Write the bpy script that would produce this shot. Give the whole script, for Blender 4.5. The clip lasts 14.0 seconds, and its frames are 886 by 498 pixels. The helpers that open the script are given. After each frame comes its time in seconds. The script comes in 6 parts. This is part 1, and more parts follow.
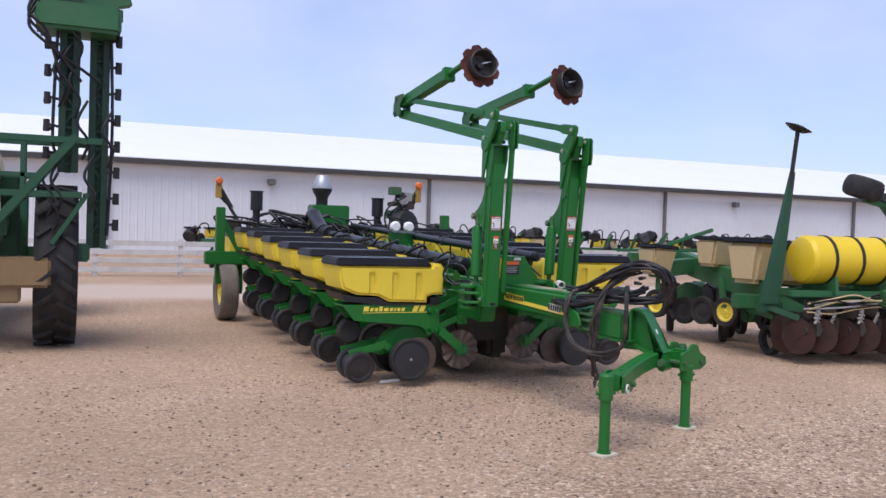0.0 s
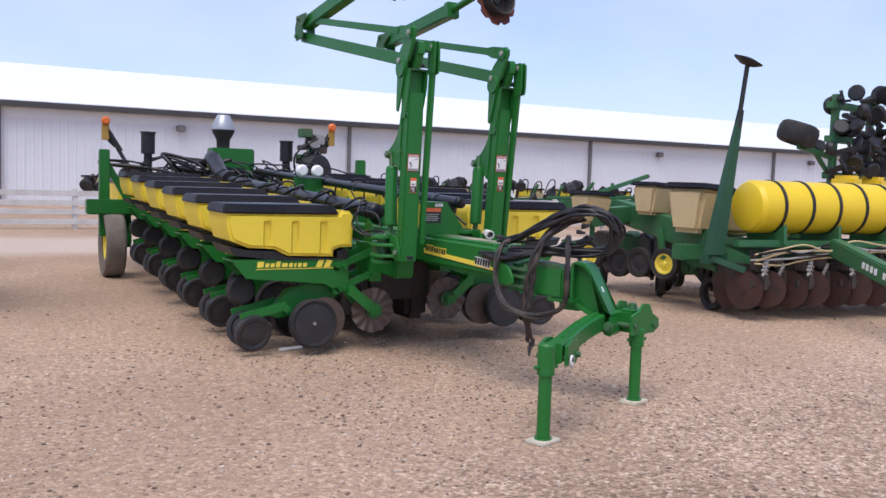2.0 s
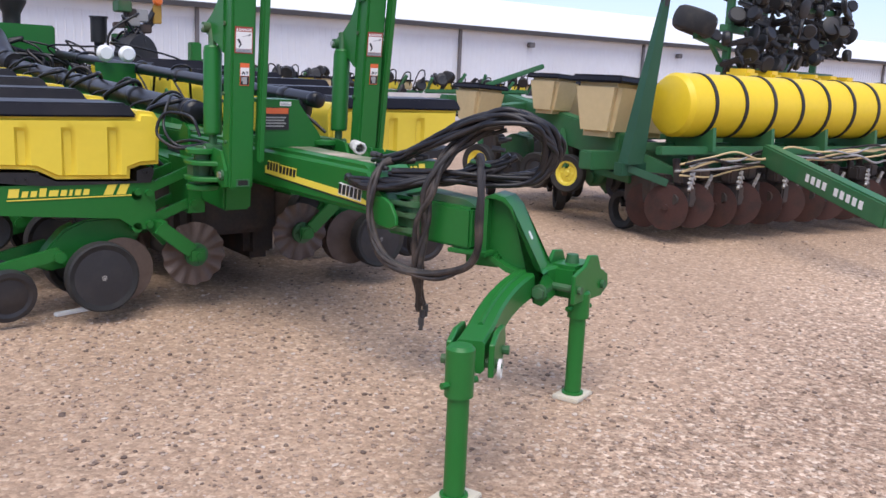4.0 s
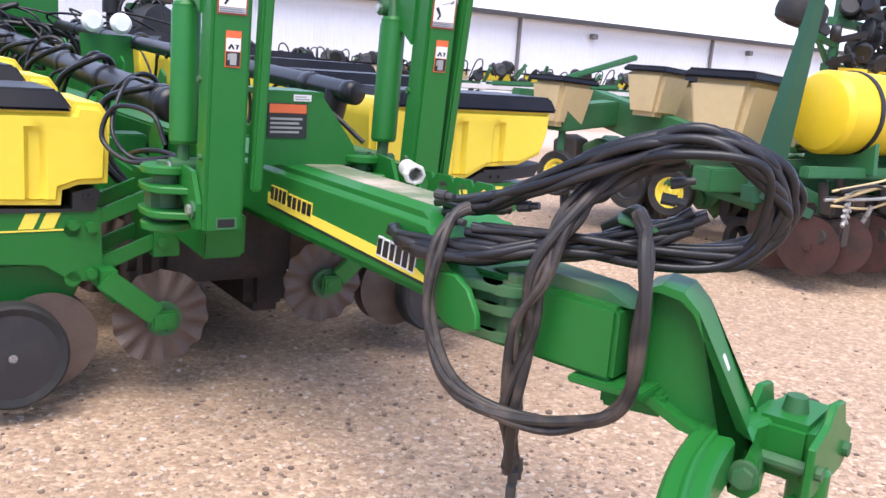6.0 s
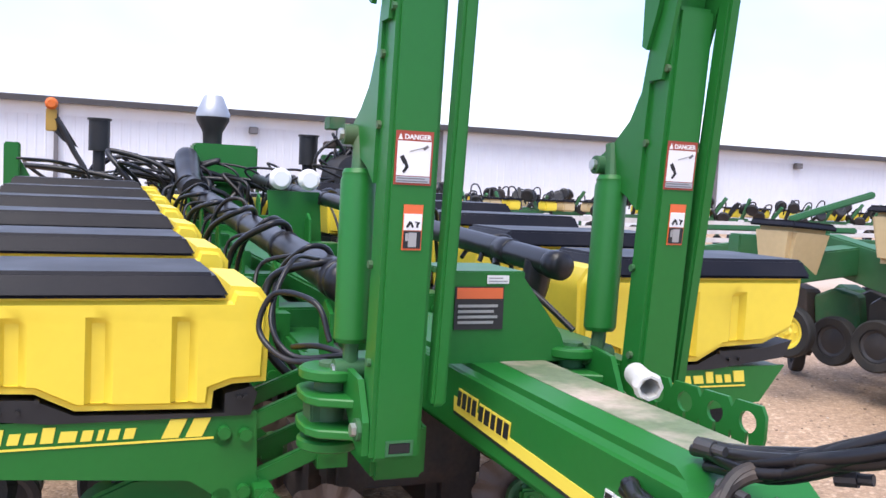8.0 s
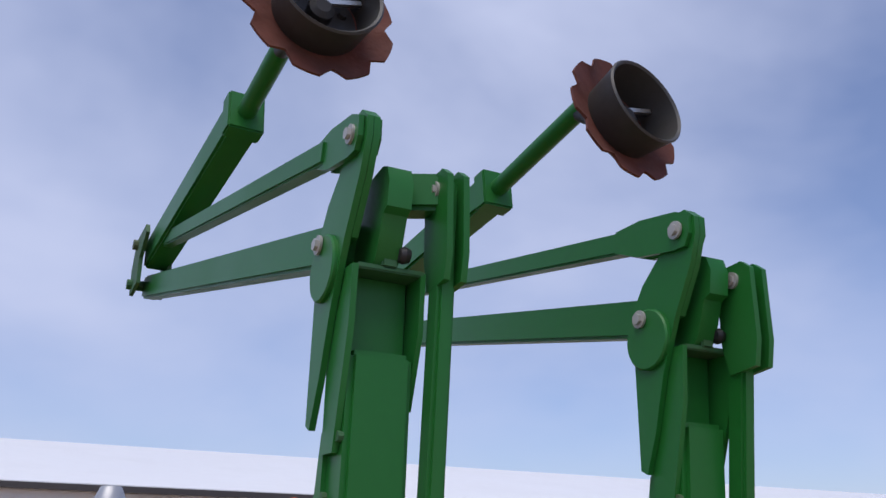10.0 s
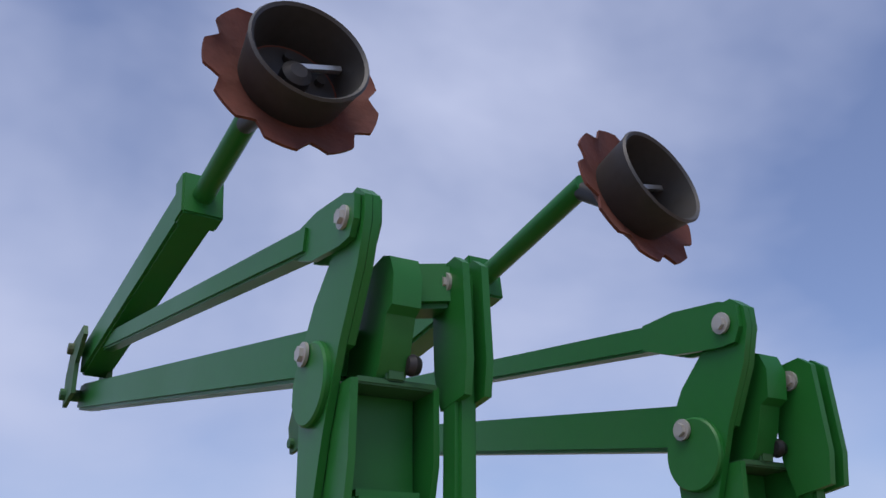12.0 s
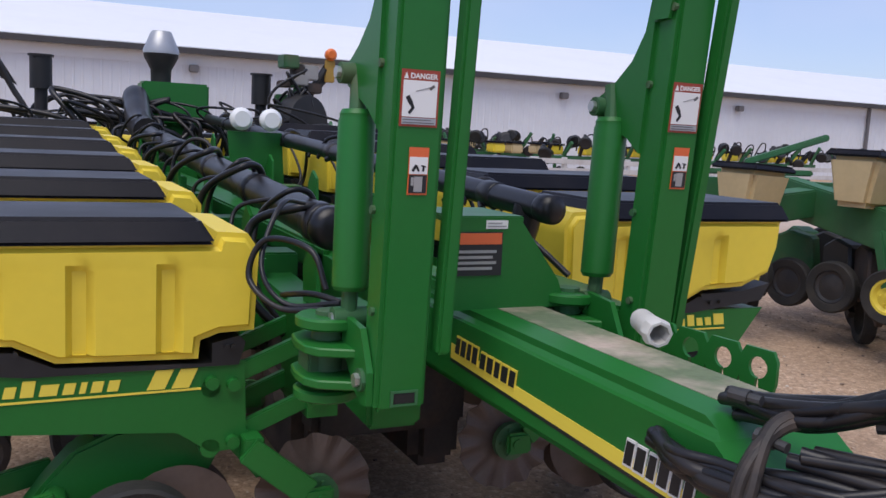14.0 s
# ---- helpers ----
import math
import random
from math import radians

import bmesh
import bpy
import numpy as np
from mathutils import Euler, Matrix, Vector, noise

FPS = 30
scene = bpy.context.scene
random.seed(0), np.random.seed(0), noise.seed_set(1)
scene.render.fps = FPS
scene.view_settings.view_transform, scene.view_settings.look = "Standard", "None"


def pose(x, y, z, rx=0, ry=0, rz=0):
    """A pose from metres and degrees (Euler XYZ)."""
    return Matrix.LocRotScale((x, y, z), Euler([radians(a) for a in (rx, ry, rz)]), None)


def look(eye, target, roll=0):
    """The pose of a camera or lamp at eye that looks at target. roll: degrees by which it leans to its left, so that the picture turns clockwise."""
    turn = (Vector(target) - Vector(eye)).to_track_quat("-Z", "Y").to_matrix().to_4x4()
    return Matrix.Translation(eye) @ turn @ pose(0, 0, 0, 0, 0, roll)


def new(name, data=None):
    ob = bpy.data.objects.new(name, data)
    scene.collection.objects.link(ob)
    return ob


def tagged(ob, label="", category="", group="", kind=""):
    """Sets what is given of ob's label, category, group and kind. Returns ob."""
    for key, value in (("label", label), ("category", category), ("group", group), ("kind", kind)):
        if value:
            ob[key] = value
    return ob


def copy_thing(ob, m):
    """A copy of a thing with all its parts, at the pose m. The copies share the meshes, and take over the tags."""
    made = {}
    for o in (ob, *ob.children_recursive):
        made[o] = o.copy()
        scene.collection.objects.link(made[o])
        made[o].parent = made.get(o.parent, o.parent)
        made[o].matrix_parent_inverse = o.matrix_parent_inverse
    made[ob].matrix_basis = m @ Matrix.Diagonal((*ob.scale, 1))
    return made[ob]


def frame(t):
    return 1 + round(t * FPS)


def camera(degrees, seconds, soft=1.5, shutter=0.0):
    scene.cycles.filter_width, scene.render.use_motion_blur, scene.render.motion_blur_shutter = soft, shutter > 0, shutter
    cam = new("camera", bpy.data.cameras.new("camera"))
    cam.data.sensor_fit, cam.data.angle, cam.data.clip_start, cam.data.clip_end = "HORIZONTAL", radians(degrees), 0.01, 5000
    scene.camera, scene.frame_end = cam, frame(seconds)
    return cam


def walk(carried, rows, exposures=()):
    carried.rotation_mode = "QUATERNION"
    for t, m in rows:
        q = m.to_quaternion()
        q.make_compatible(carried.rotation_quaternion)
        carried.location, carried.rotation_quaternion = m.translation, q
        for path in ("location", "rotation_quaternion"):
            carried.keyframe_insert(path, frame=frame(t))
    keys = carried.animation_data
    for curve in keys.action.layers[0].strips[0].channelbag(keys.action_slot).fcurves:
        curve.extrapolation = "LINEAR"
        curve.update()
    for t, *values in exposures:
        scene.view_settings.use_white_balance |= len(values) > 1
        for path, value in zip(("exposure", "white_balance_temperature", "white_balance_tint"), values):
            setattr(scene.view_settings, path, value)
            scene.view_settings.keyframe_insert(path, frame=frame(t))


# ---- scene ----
cam = camera(52.82, 14.0)

PATH = [
    (0, look((-4.068, -7.290, 1.531), (-3.271, -5.456, 1.481), 1.86)),
    (0.5, look((-4.071, -7.270, 1.533), (-3.277, -5.436, 1.461), 1.78)),
    (1, look((-4.020, -7.059, 1.510), (-3.206, -5.236, 1.382), -0.23)),
    (1.5, look((-3.741, -6.655, 1.476), (-2.871, -4.861, 1.313), 0.10)),
    (2, look((-3.465, -6.217, 1.444), (-2.515, -4.464, 1.292), 1.88)),
    (2.3, look((-3.283, -5.943, 1.446), (-2.311, -4.213, 1.196), 0.64)),
    (2.5, look((-3.162, -5.761, 1.448), (-2.130, -4.067, 1.191), -0.19)),
    (3, look((-2.873, -5.293, 1.414), (-1.791, -3.651, 1.049), 2.00)),
    (3.2, look((-2.774, -5.119, 1.439), (-1.652, -3.510, 1.048), 2.80)),
    (5.3, look((-1.718, -3.309, 1.411), (-0.493, -1.768, 1.057), 2.07)),
    (5.5, look((-1.603, -3.164, 1.399), (-0.433, -1.573, 1.078), 3.16)),
    (6, look((-1.435, -2.808, 1.410), (-0.326, -1.194, 1.003), 4.38)),
    (6.5, look((-1.332, -2.464, 1.432), (-0.270, -0.830, 0.980), 3.81)),
    (7, look((-1.155, -2.145, 1.414), (-0.362, -0.379, 0.910), 2.29)),
    (7.5, look((-1.107, -2.076, 1.458), (-0.407, -0.244, 1.066), 2.72)),
    (8, look((-1.137, -2.118, 1.510), (-0.397, -0.265, 1.370), 2.70)),
    (8.5, look((-1.182, -2.142, 1.581), (-0.411, -0.298, 1.632), 2.63)),
    (9, look((-1.169, -2.090, 1.621), (-0.354, -0.280, 1.868), 2.54)),
    (9.2, look((-1.133, -1.998, 1.634), (-0.307, -0.206, 1.956), 2.39)),
    (11.3, look((-1.010, -1.313, 1.883), (-0.173, 0.214, 2.867), -1.44)),
    (11.5, look((-1.010, -1.313, 1.888), (-0.159, 0.216, 2.857), -1.50)),
    (12, look((-1.010, -1.279, 1.877), (-0.092, 0.289, 2.711), -1.83)),
    (12.5, look((-1.012, -1.404, 1.731), (-0.100, 0.261, 2.362), 0.56)),
    (12.7, look((-1.038, -1.444, 1.707), (-0.102, 0.241, 2.240), 0.94)),
    (13, look((-1.063, -1.509, 1.670), (-0.102, 0.217, 1.983), 1.38)),
    (13.25, look((-1.078, -1.573, 1.617), (-0.136, 0.184, 1.770), 1.90)),
    (13.5, look((-1.096, -1.630, 1.586), (-0.174, 0.145, 1.604), 2.29)),
    (14, look((-1.252, -1.985, 1.505), (-0.394, -0.198, 1.241), 2.96)),
]
walk(cam, PATH, exposures=[(0, -0.06), (1.0, -0.04), (3, 0.17), (5.5, 0.58), (6.0, 0.9), (6.5, 1.06), (7.0, 1.12), (7.5, 1.1), (8.0, 0.77), (8.5, 0.5), (9, -0.05), (11.3, -0.5), (12, -0.5), (12.5, -0.42), (13, -0.64), (13.5, -0.5), (14, -0.25)])

# ---- daylight: high thin cloud, a broad veiled sun high on the sprayer's side ----
world = bpy.data.worlds.new("sky")
scene.world = world
world.use_nodes = True
wn, wl = world.node_tree.nodes, world.node_tree.links
wn.clear()
w_out = wn.new("ShaderNodeOutputWorld")
w_bg = wn.new("ShaderNodeBackground")
w_sky = wn.new("ShaderNodeTexSky")
w_sky.sky_type = "NISHITA"
w_sky.sun_disc = False
w_sky.sun_elevation = radians(64)
w_sky.sun_rotation = radians(225)
w_sky.air_density, w_sky.dust_density, w_sky.ozone_density = 1.0, 0.9, 3.0
w_geo = wn.new("ShaderNodeTexCoord")
w_map = wn.new("ShaderNodeMapping")
w_map.inputs["Scale"].default_value = (1.0, 1.1, 1.7)
w_noise = wn.new("ShaderNodeTexNoise")
w_noise.inputs["Scale"].default_value = 1.5
w_noise.inputs["Detail"].default_value = 5.0
w_noise.inputs["Roughness"].default_value = 0.5
w_noise.inputs["Distortion"].default_value = 0.15
w_ramp = wn.new("ShaderNodeValToRGB")
w_ramp.color_ramp.elements[0].position, w_ramp.color_ramp.elements[1].position = 0.42, 0.72
w_ramp.color_ramp.elements[0].color, w_ramp.color_ramp.elements[1].color = (0.14, 0.14, 0.14, 1), (0.90, 0.90, 0.90, 1)
w_mix = wn.new("ShaderNodeMix")
w_mix.data_type = "RGBA"
w_mix.inputs["B"].default_value = (7.75, 8.5, 11.7, 1)
wl.new(w_geo.outputs["Generated"], w_map.inputs["Vector"])
wl.new(w_map.outputs["Vector"], w_noise.inputs["Vector"])
wl.new(w_noise.outputs["Fac"], w_ramp.inputs["Fac"])
wl.new(w_ramp.outputs["Color"], w_mix.inputs["Factor"])
w_blue = wn.new("ShaderNodeMix")
w_blue.data_type, w_blue.blend_type = "RGBA", "MULTIPLY"
w_blue.inputs["Factor"].default_value = 1.0
w_blue.inputs["B"].default_value = (1.56, 1.54, 1.86, 1)
wl.new(w_sky.outputs["Color"], w_blue.inputs["A"])
wl.new(w_blue.outputs["Result"], w_mix.inputs["A"])
wl.new(w_mix.outputs["Result"], w_bg.inputs["Color"])
wl.new(w_bg.outputs["Background"], w_out.inputs["Surface"])
w_bg.inputs["Strength"].default_value = 0.1

SUN_FROM = Vector((-0.33, -0.33, 0.95))
sun = new("sun", bpy.data.lights.new("sun", "SUN"))
sun.data.energy, sun.data.angle, sun.data.color = 2.7, radians(46.0), (1.0, 0.93, 0.85)
sun.matrix_world = look(SUN_FROM, (0, 0, 0))

# ---- materials ----
def node_mat(name, color, rough=0.5, metal=0.0, grain=12.0, grain_amt=0.12, stain=1.2, stain_amt=0.2, stain_color=None, bump=0.0, bump_scale=60.0, spec=0.5, coat=0.0):
    """A painted, metal, rubber or plastic surface with two scales of variation."""
    m = bpy.data.materials.new(name)
    m.use_nodes = True
    n, l = m.node_tree.nodes, m.node_tree.links
    b = n["Principled BSDF"]
    b.inputs["Roughness"].default_value, b.inputs["Metallic"].default_value = rough, metal
    b.inputs["Specular IOR Level"].default_value, b.inputs["Coat Weight"].default_value = spec, coat
    co = n.new("ShaderNodeTexCoord")
    big = n.new("ShaderNodeTexNoise")
    big.inputs["Scale"].default_value, big.inputs["Detail"].default_value = stain, 5.0
    fine = n.new("ShaderNodeTexNoise")
    fine.inputs["Scale"].default_value, fine.inputs["Detail"].default_value = grain, 3.0
    info = n.new("ShaderNodeObjectInfo")
    add = n.new("ShaderNodeVectorMath")
    l.new(co.outputs["Object"], add.inputs[0])
    l.new(info.outputs["Random"], add.inputs[1])
    l.new(add.outputs[0], big.inputs["Vector"])
    l.new(add.outputs[0], fine.inputs["Vector"])
    ramp = n.new("ShaderNodeValToRGB")
    ramp.color_ramp.elements[0].position, ramp.color_ramp.elements[1].position = 0.45, 0.75
    l.new(big.outputs["Fac"], ramp.inputs["Fac"])
    sc = stain_color or tuple(c * 0.55 for c in color)
    mix = n.new("ShaderNodeMix")
    mix.data_type = "RGBA"
    mix.inputs["A"].default_value, mix.inputs["B"].default_value = (*color, 1), (*sc, 1)
    sc_amt = n.new("ShaderNodeMath")
    sc_amt.operation = "MULTIPLY"
    sc_amt.inputs[1].default_value = stain_amt
    l.new(ramp.outputs["Color"], sc_amt.inputs[0])
    l.new(sc_amt.outputs[0], mix.inputs["Factor"])
    hsv = n.new("ShaderNodeHueSaturation")
    mr = n.new("ShaderNodeMapRange")
    mr.inputs["To Min"].default_value, mr.inputs["To Max"].default_value = 1 - grain_amt, 1 + grain_amt
    l.new(fine.outputs["Fac"], mr.inputs["Value"])
    l.new(mr.outputs["Result"], hsv.inputs["Value"])
    l.new(mix.outputs["Result"], hsv.inputs["Color"])
    l.new(hsv.outputs["Color"], b.inputs["Base Color"])
    rr = n.new("ShaderNodeMapRange")
    rr.inputs["To Min"].default_value, rr.inputs["To Max"].default_value = max(0.05, rough - 0.1), min(1, rough + 0.15)
    l.new(big.outputs["Fac"], rr.inputs["Value"])
    l.new(rr.outputs["Result"], b.inputs["Roughness"])
    if bump:
        bn = n.new("ShaderNodeTexNoise")
        bn.inputs["Scale"].default_value, bn.inputs["Detail"].default_value = bump_scale, 4.0
        bp = n.new("ShaderNodeBump")
        bp.inputs["Strength"].default_value, bp.inputs["Distance"].default_value = bump, 0.01
        l.new(co.outputs["Object"], bn.inputs["Vector"])
        l.new(bn.outputs["Fac"], bp.inputs["Height"])
        l.new(bp.outputs["Normal"], b.inputs["Normal"])
    return m


DUST = (0.30, 0.24, 0.18)
M_GREEN = node_mat("green_paint", (0.015, 0.150, 0.024), 0.36, spec=0.35, stain=2.0, stain_amt=0.18, stain_color=(0.05, 0.15, 0.05), grain=40, grain_amt=0.06)
M_GREEN_OLD = node_mat("faded_green_paint", (0.03, 0.14, 0.05), 0.5, stain=2.5, stain_amt=0.35, stain_color=(0.10, 0.13, 0.07), grain_amt=0.12)
M_GREEN_DUSTY = node_mat("dusty_green_paint", (0.03, 0.12, 0.04), 0.6, stain=5.0, stain_amt=0.6, stain_color=(0.13, 0.12, 0.07), grain_amt=0.15)
M_WORN_TOP = node_mat("worn_green_paint", (0.15, 0.19, 0.10), 0.7, stain=6.0, stain_amt=1.0, stain_color=(0.50, 0.40, 0.32), grain=45, grain_amt=0.3, bump=0.15)
M_YELLOW = node_mat("yellow_plastic", (0.83, 0.63, 0.05), 0.45, stain=1.6, stain_amt=0.15, stain_color=(0.7, 0.5, 0.06), grain=25, grain_amt=0.04)
M_TANK = node_mat("yellow_tank_plastic", (0.80, 0.56, 0.02), 0.4, stain=1.2, stain_amt=0.2, stain_color=(0.62, 0.42, 0.03), grain=20, grain_amt=0.05)
M_TAN = node_mat("faded_yellow_plastic", (0.60, 0.46, 0.24), 0.6, stain=2.0, stain_amt=0.4, stain_color=(0.42, 0.32, 0.18), grain=20, grain_amt=0.08)
M_DECAL = node_mat("yellow_decal", (0.85, 0.68, 0.08), 0.35, grain_amt=0.03, stain_amt=0.1)
M_LID = node_mat("black_lid_plastic", (0.010, 0.010, 0.014), 0.36, stain=3.0, stain_amt=0.35, stain_color=(0.035, 0.03, 0.03), bump=0.05, grain=60, spec=0.17)
M_BLACK = node_mat("black_paint", (0.012, 0.012, 0.013), 0.5, stain=4.0, stain_amt=0.4, stain_color=(0.06, 0.05, 0.045))
M_HOSE = node_mat("black_rubber_hose", (0.010, 0.010, 0.012), 0.33, stain=5.0, stain_amt=0.5, stain_color=(0.05, 0.04, 0.034), grain=80, grain_amt=0.2, spec=0.42)
M_HOSE_DUSTY = node_mat("dusty_rubber_hose", (0.028, 0.024, 0.022), 0.5, stain=9.0, stain_amt=0.9, stain_color=(0.125, 0.092, 0.072), grain=60, grain_amt=0.25, spec=0.4)
M_RUBBER = node_mat("tyre_rubber", (0.016, 0.016, 0.016), 0.75, stain=5.0, stain_amt=0.5, stain_color=(0.075, 0.063, 0.052), bump=0.3, bump_scale=90)
M_DARKDISC = node_mat("dark_dusty_disc", (0.026, 0.026, 0.029), 0.5, 0.1, stain=6.0, stain_amt=0.45, stain_color=(0.085, 0.07, 0.06), grain=60)
M_COULTER = node_mat("earth_stained_blade", (0.135, 0.098, 0.08), 0.6, 0.35, stain=7.0, stain_amt=0.7, stain_color=(0.075, 0.05, 0.04), grain=60)
M_ZINC = node_mat("zinc_bolt", (0.45, 0.44, 0.41), 0.4, 0.35, stain_amt=0.2)
M_RUST = node_mat("rusty_steel", (0.15, 0.045, 0.03), 0.75, 0.1, stain=7.0, stain_amt=0.6, stain_color=(0.07, 0.035, 0.03), grain=50, grain_amt=0.25, bump=0.2)
M_DRUM = node_mat("grey_steel_drum", (0.072, 0.072, 0.072), 0.5, 0.5, stain=9.0, stain_amt=0.5, stain_color=(0.06, 0.05, 0.045), grain=50)
M_CAST = node_mat("dirty_cast_iron", (0.050, 0.041, 0.036), 0.75, 0.1, stain=6.0, stain_amt=0.6, stain_color=(0.12, 0.07, 0.05), grain=50, grain_amt=0.25)
# tan with the shade of its low place worked into the colour, plus random stains
M_SHADED_TAN = node_mat("shaded_tan_paint", (0.24, 0.16, 0.075), 0.7, stain_amt=0.4, stain_color=(0.1, 0.075, 0.05))
M_BLADE = node_mat("worn_rusty_blade", (0.060, 0.024, 0.018), 0.65, 0.15, stain=7.0, stain_amt=0.9, stain_color=(0.026, 0.019, 0.016), grain=50, grain_amt=0.25, bump=0.2)
M_OCHRE = node_mat("dull_ochre_paint", (0.45, 0.27, 0.05), 0.6, stain_amt=0.3)
M_BOOM = node_mat("dark_green_boom_paint", (0.015, 0.055, 0.03), 0.55, stain=4.0, stain_amt=0.5, stain_color=(0.03, 0.04, 0.03))
M_DUSTY_TYRE = node_mat("dust_caked_tyre", (0.15, 0.13, 0.11), 0.9, stain=4.0, stain_amt=0.6, stain_color=(0.27, 0.23, 0.19), bump=0.3, bump_scale=90)
# machine green with shade mixed into its colour, a darker copy of the others
M_FRAME_SHADED = node_mat("shaded_green_paint", (0.018, 0.085, 0.040), 0.5, stain=3.0, stain_amt=0.3)
M_CAP = node_mat("dusty_white_plastic", (0.62, 0.60, 0.56), 0.55, stain=9.0, stain_amt=0.6, stain_color=(0.38, 0.35, 0.31))
M_STEEL = node_mat("bright_steel", (0.62, 0.62, 0.60), 0.3, 0.9, stain=10, stain_amt=0.3)
M_GREY = node_mat("grey_cast_metal", (0.38, 0.37, 0.35), 0.5, 0.3, stain=6, stain_amt=0.4)
M_WHITE = node_mat("white_decal", (0.80, 0.79, 0.76), 0.4, grain_amt=0.03, stain_amt=0.1)
M_DEEP_RED = node_mat("deep_red_decal", (0.33, 0.05, 0.025), 0.4, grain_amt=0.05, stain_amt=0.2)
M_ORANGE = node_mat("orange_decal", (0.72, 0.14, 0.04), 0.4, grain_amt=0.03, stain_amt=0.1)
M_LAMP = node_mat("white_lamp_lens", (0.82, 0.82, 0.80), 0.2, grain_amt=0.02, stain_amt=0.05)
M_AMBER = node_mat("amber_lens", (0.75, 0.16, 0.02), 0.3)
M_SILVER = node_mat("silver_plastic", (0.42, 0.43, 0.45), 0.4, 0.4, stain_amt=0.2)
M_FENCE = node_mat("weathered_white_fence_paint", (0.62, 0.60, 0.57), 0.75, stain=3.0, stain_amt=0.5, stain_color=(0.40, 0.37, 0.33), grain=20)
M_ROOF = node_mat("white_metal_roof", (0.83, 0.83, 0.82), 0.45, stain=0.3, stain_amt=0.08, grain=2.0, grain_amt=0.03)
M_TRIM = node_mat("dark_eave_trim", (0.06, 0.055, 0.055), 0.6, stain_amt=0.2)
M_SPOUT = node_mat("grey_downspout", (0.16, 0.15, 0.15), 0.6, stain_amt=0.3)
M_WOOD = node_mat("light_wood_pad", (0.62, 0.56, 0.44), 0.8, stain=8.0, stain_amt=0.4, grain=60, grain_amt=0.15)


def wall_mat():
    m = node_mat("white_ribbed_cladding", (0.74, 0.75, 0.77), 0.55, stain=0.25, stain_amt=0.25, stain_color=(0.5, 0.5, 0.52), grain=3.0, grain_amt=0.04)
    return m


M_WALL = wall_mat()


def gravel_mat():
    m = bpy.data.materials.new("gravel")
    m.use_nodes = True
    n, l = m.node_tree.nodes, m.node_tree.links
    b = n["Principled BSDF"]
    b.inputs["Roughness"].default_value = 0.9
    b.inputs["Specular IOR Level"].default_value = 0.2
    co = n.new("ShaderNodeTexCoord")
    stones = n.new("ShaderNodeTexVoronoi")
    stones.inputs["Scale"].default_value = 50.0
    stones.inputs["Randomness"].default_value = 1.0
    stones2 = n.new("ShaderNodeTexVoronoi")
    stones2.inputs["Scale"].default_value = 125.0
    l.new(co.outputs["Object"], stones.inputs["Vector"])
    l.new(co.outputs["Object"], stones2.inputs["Vector"])
    sep = n.new("ShaderNodeSeparateColor")
    l.new(stones.outputs["Color"], sep.inputs["Color"])
    sep2 = n.new("ShaderNodeSeparateColor")
    l.new(stones2.outputs["Color"], sep2.inputs["Color"])
    ramp = n.new("ShaderNodeValToRGB")
    cr = ramp.color_ramp
    cr.elements[0].position, cr.elements[0].color = 0.0, (0.14, 0.095, 0.07, 1)
    cr.elements[1].position, cr.elements[1].color = 1.0, (0.72, 0.60, 0.49, 1)
    for p, c in ((0.28, (0.25, 0.16, 0.11)), (0.58, (0.39, 0.27, 0.19)), (0.85, (0.51, 0.38, 0.285))):
        e = cr.elements.new(p)
        e.color = (*c, 1)
    l.new(sep.outputs["Red"], ramp.inputs["Fac"])
    ramp2 = n.new("ShaderNodeValToRGB")
    c2 = ramp2.color_ramp
    c2.elements[0].color, c2.elements[1].color = (0.20, 0.135, 0.095, 1), (0.58, 0.45, 0.345, 1)
    l.new(sep2.outputs["Green"], ramp2.inputs["Fac"])
    mix = n.new("ShaderNodeMix")
    mix.data_type = "RGBA"
    mix.inputs["Factor"].default_value = 0.38
    l.new(ramp.outputs["Color"], mix.inputs["A"])
    l.new(ramp2.outputs["Color"], mix.inputs["B"])
    patch = n.new("ShaderNodeTexNoise")
    patch.inputs["Scale"].default_value, patch.inputs["Detail"].default_value = 0.35, 6.0
    pr = n.new("ShaderNodeValToRGB")
    pr.color_ramp.elements[0].position, pr.color_ramp.elements[1].position = 0.35, 0.68
    pr.color_ramp.elements[0].color, pr.color_ramp.elements[1].color = (0.80, 0.73, 0.65, 1), (1.25, 1.19, 1.11, 1)
    l.new(co.outputs["Object"], patch.inputs["Vector"])
    l.new(patch.outputs["Fac"], pr.inputs["Fac"])
    mul = n.new("ShaderNodeMix")
    mul.data_type, mul.blend_type = "RGBA", "MULTIPLY"
    mul.inputs["Factor"].default_value = 1.0
    l.new(mix.outputs["Result"], mul.inputs["A"])
    l.new(pr.outputs["Color"], mul.inputs["B"])
    mott = n.new("ShaderNodeTexNoise")
    mott.inputs["Scale"].default_value, mott.inputs["Detail"].default_value, mott.inputs["Roughness"].default_value = 17.0, 5.0, 0.7
    l.new(co.outputs["Object"], mott.inputs["Vector"])
    mv = n.new("ShaderNodeMapRange")
    mv.inputs["From Min"].default_value, mv.inputs["From Max"].default_value = 0.33, 0.67
    mv.inputs["To Min"].default_value, mv.inputs["To Max"].default_value = 0.62, 1.38
    l.new(mott.outputs["Fac"], mv.inputs["Value"])
    spot = n.new("ShaderNodeMix")
    spot.data_type, spot.blend_type = "RGBA", "MULTIPLY"
    spot.inputs["Factor"].default_value = 1.0
    l.new(mul.outputs["Result"], spot.inputs["A"])
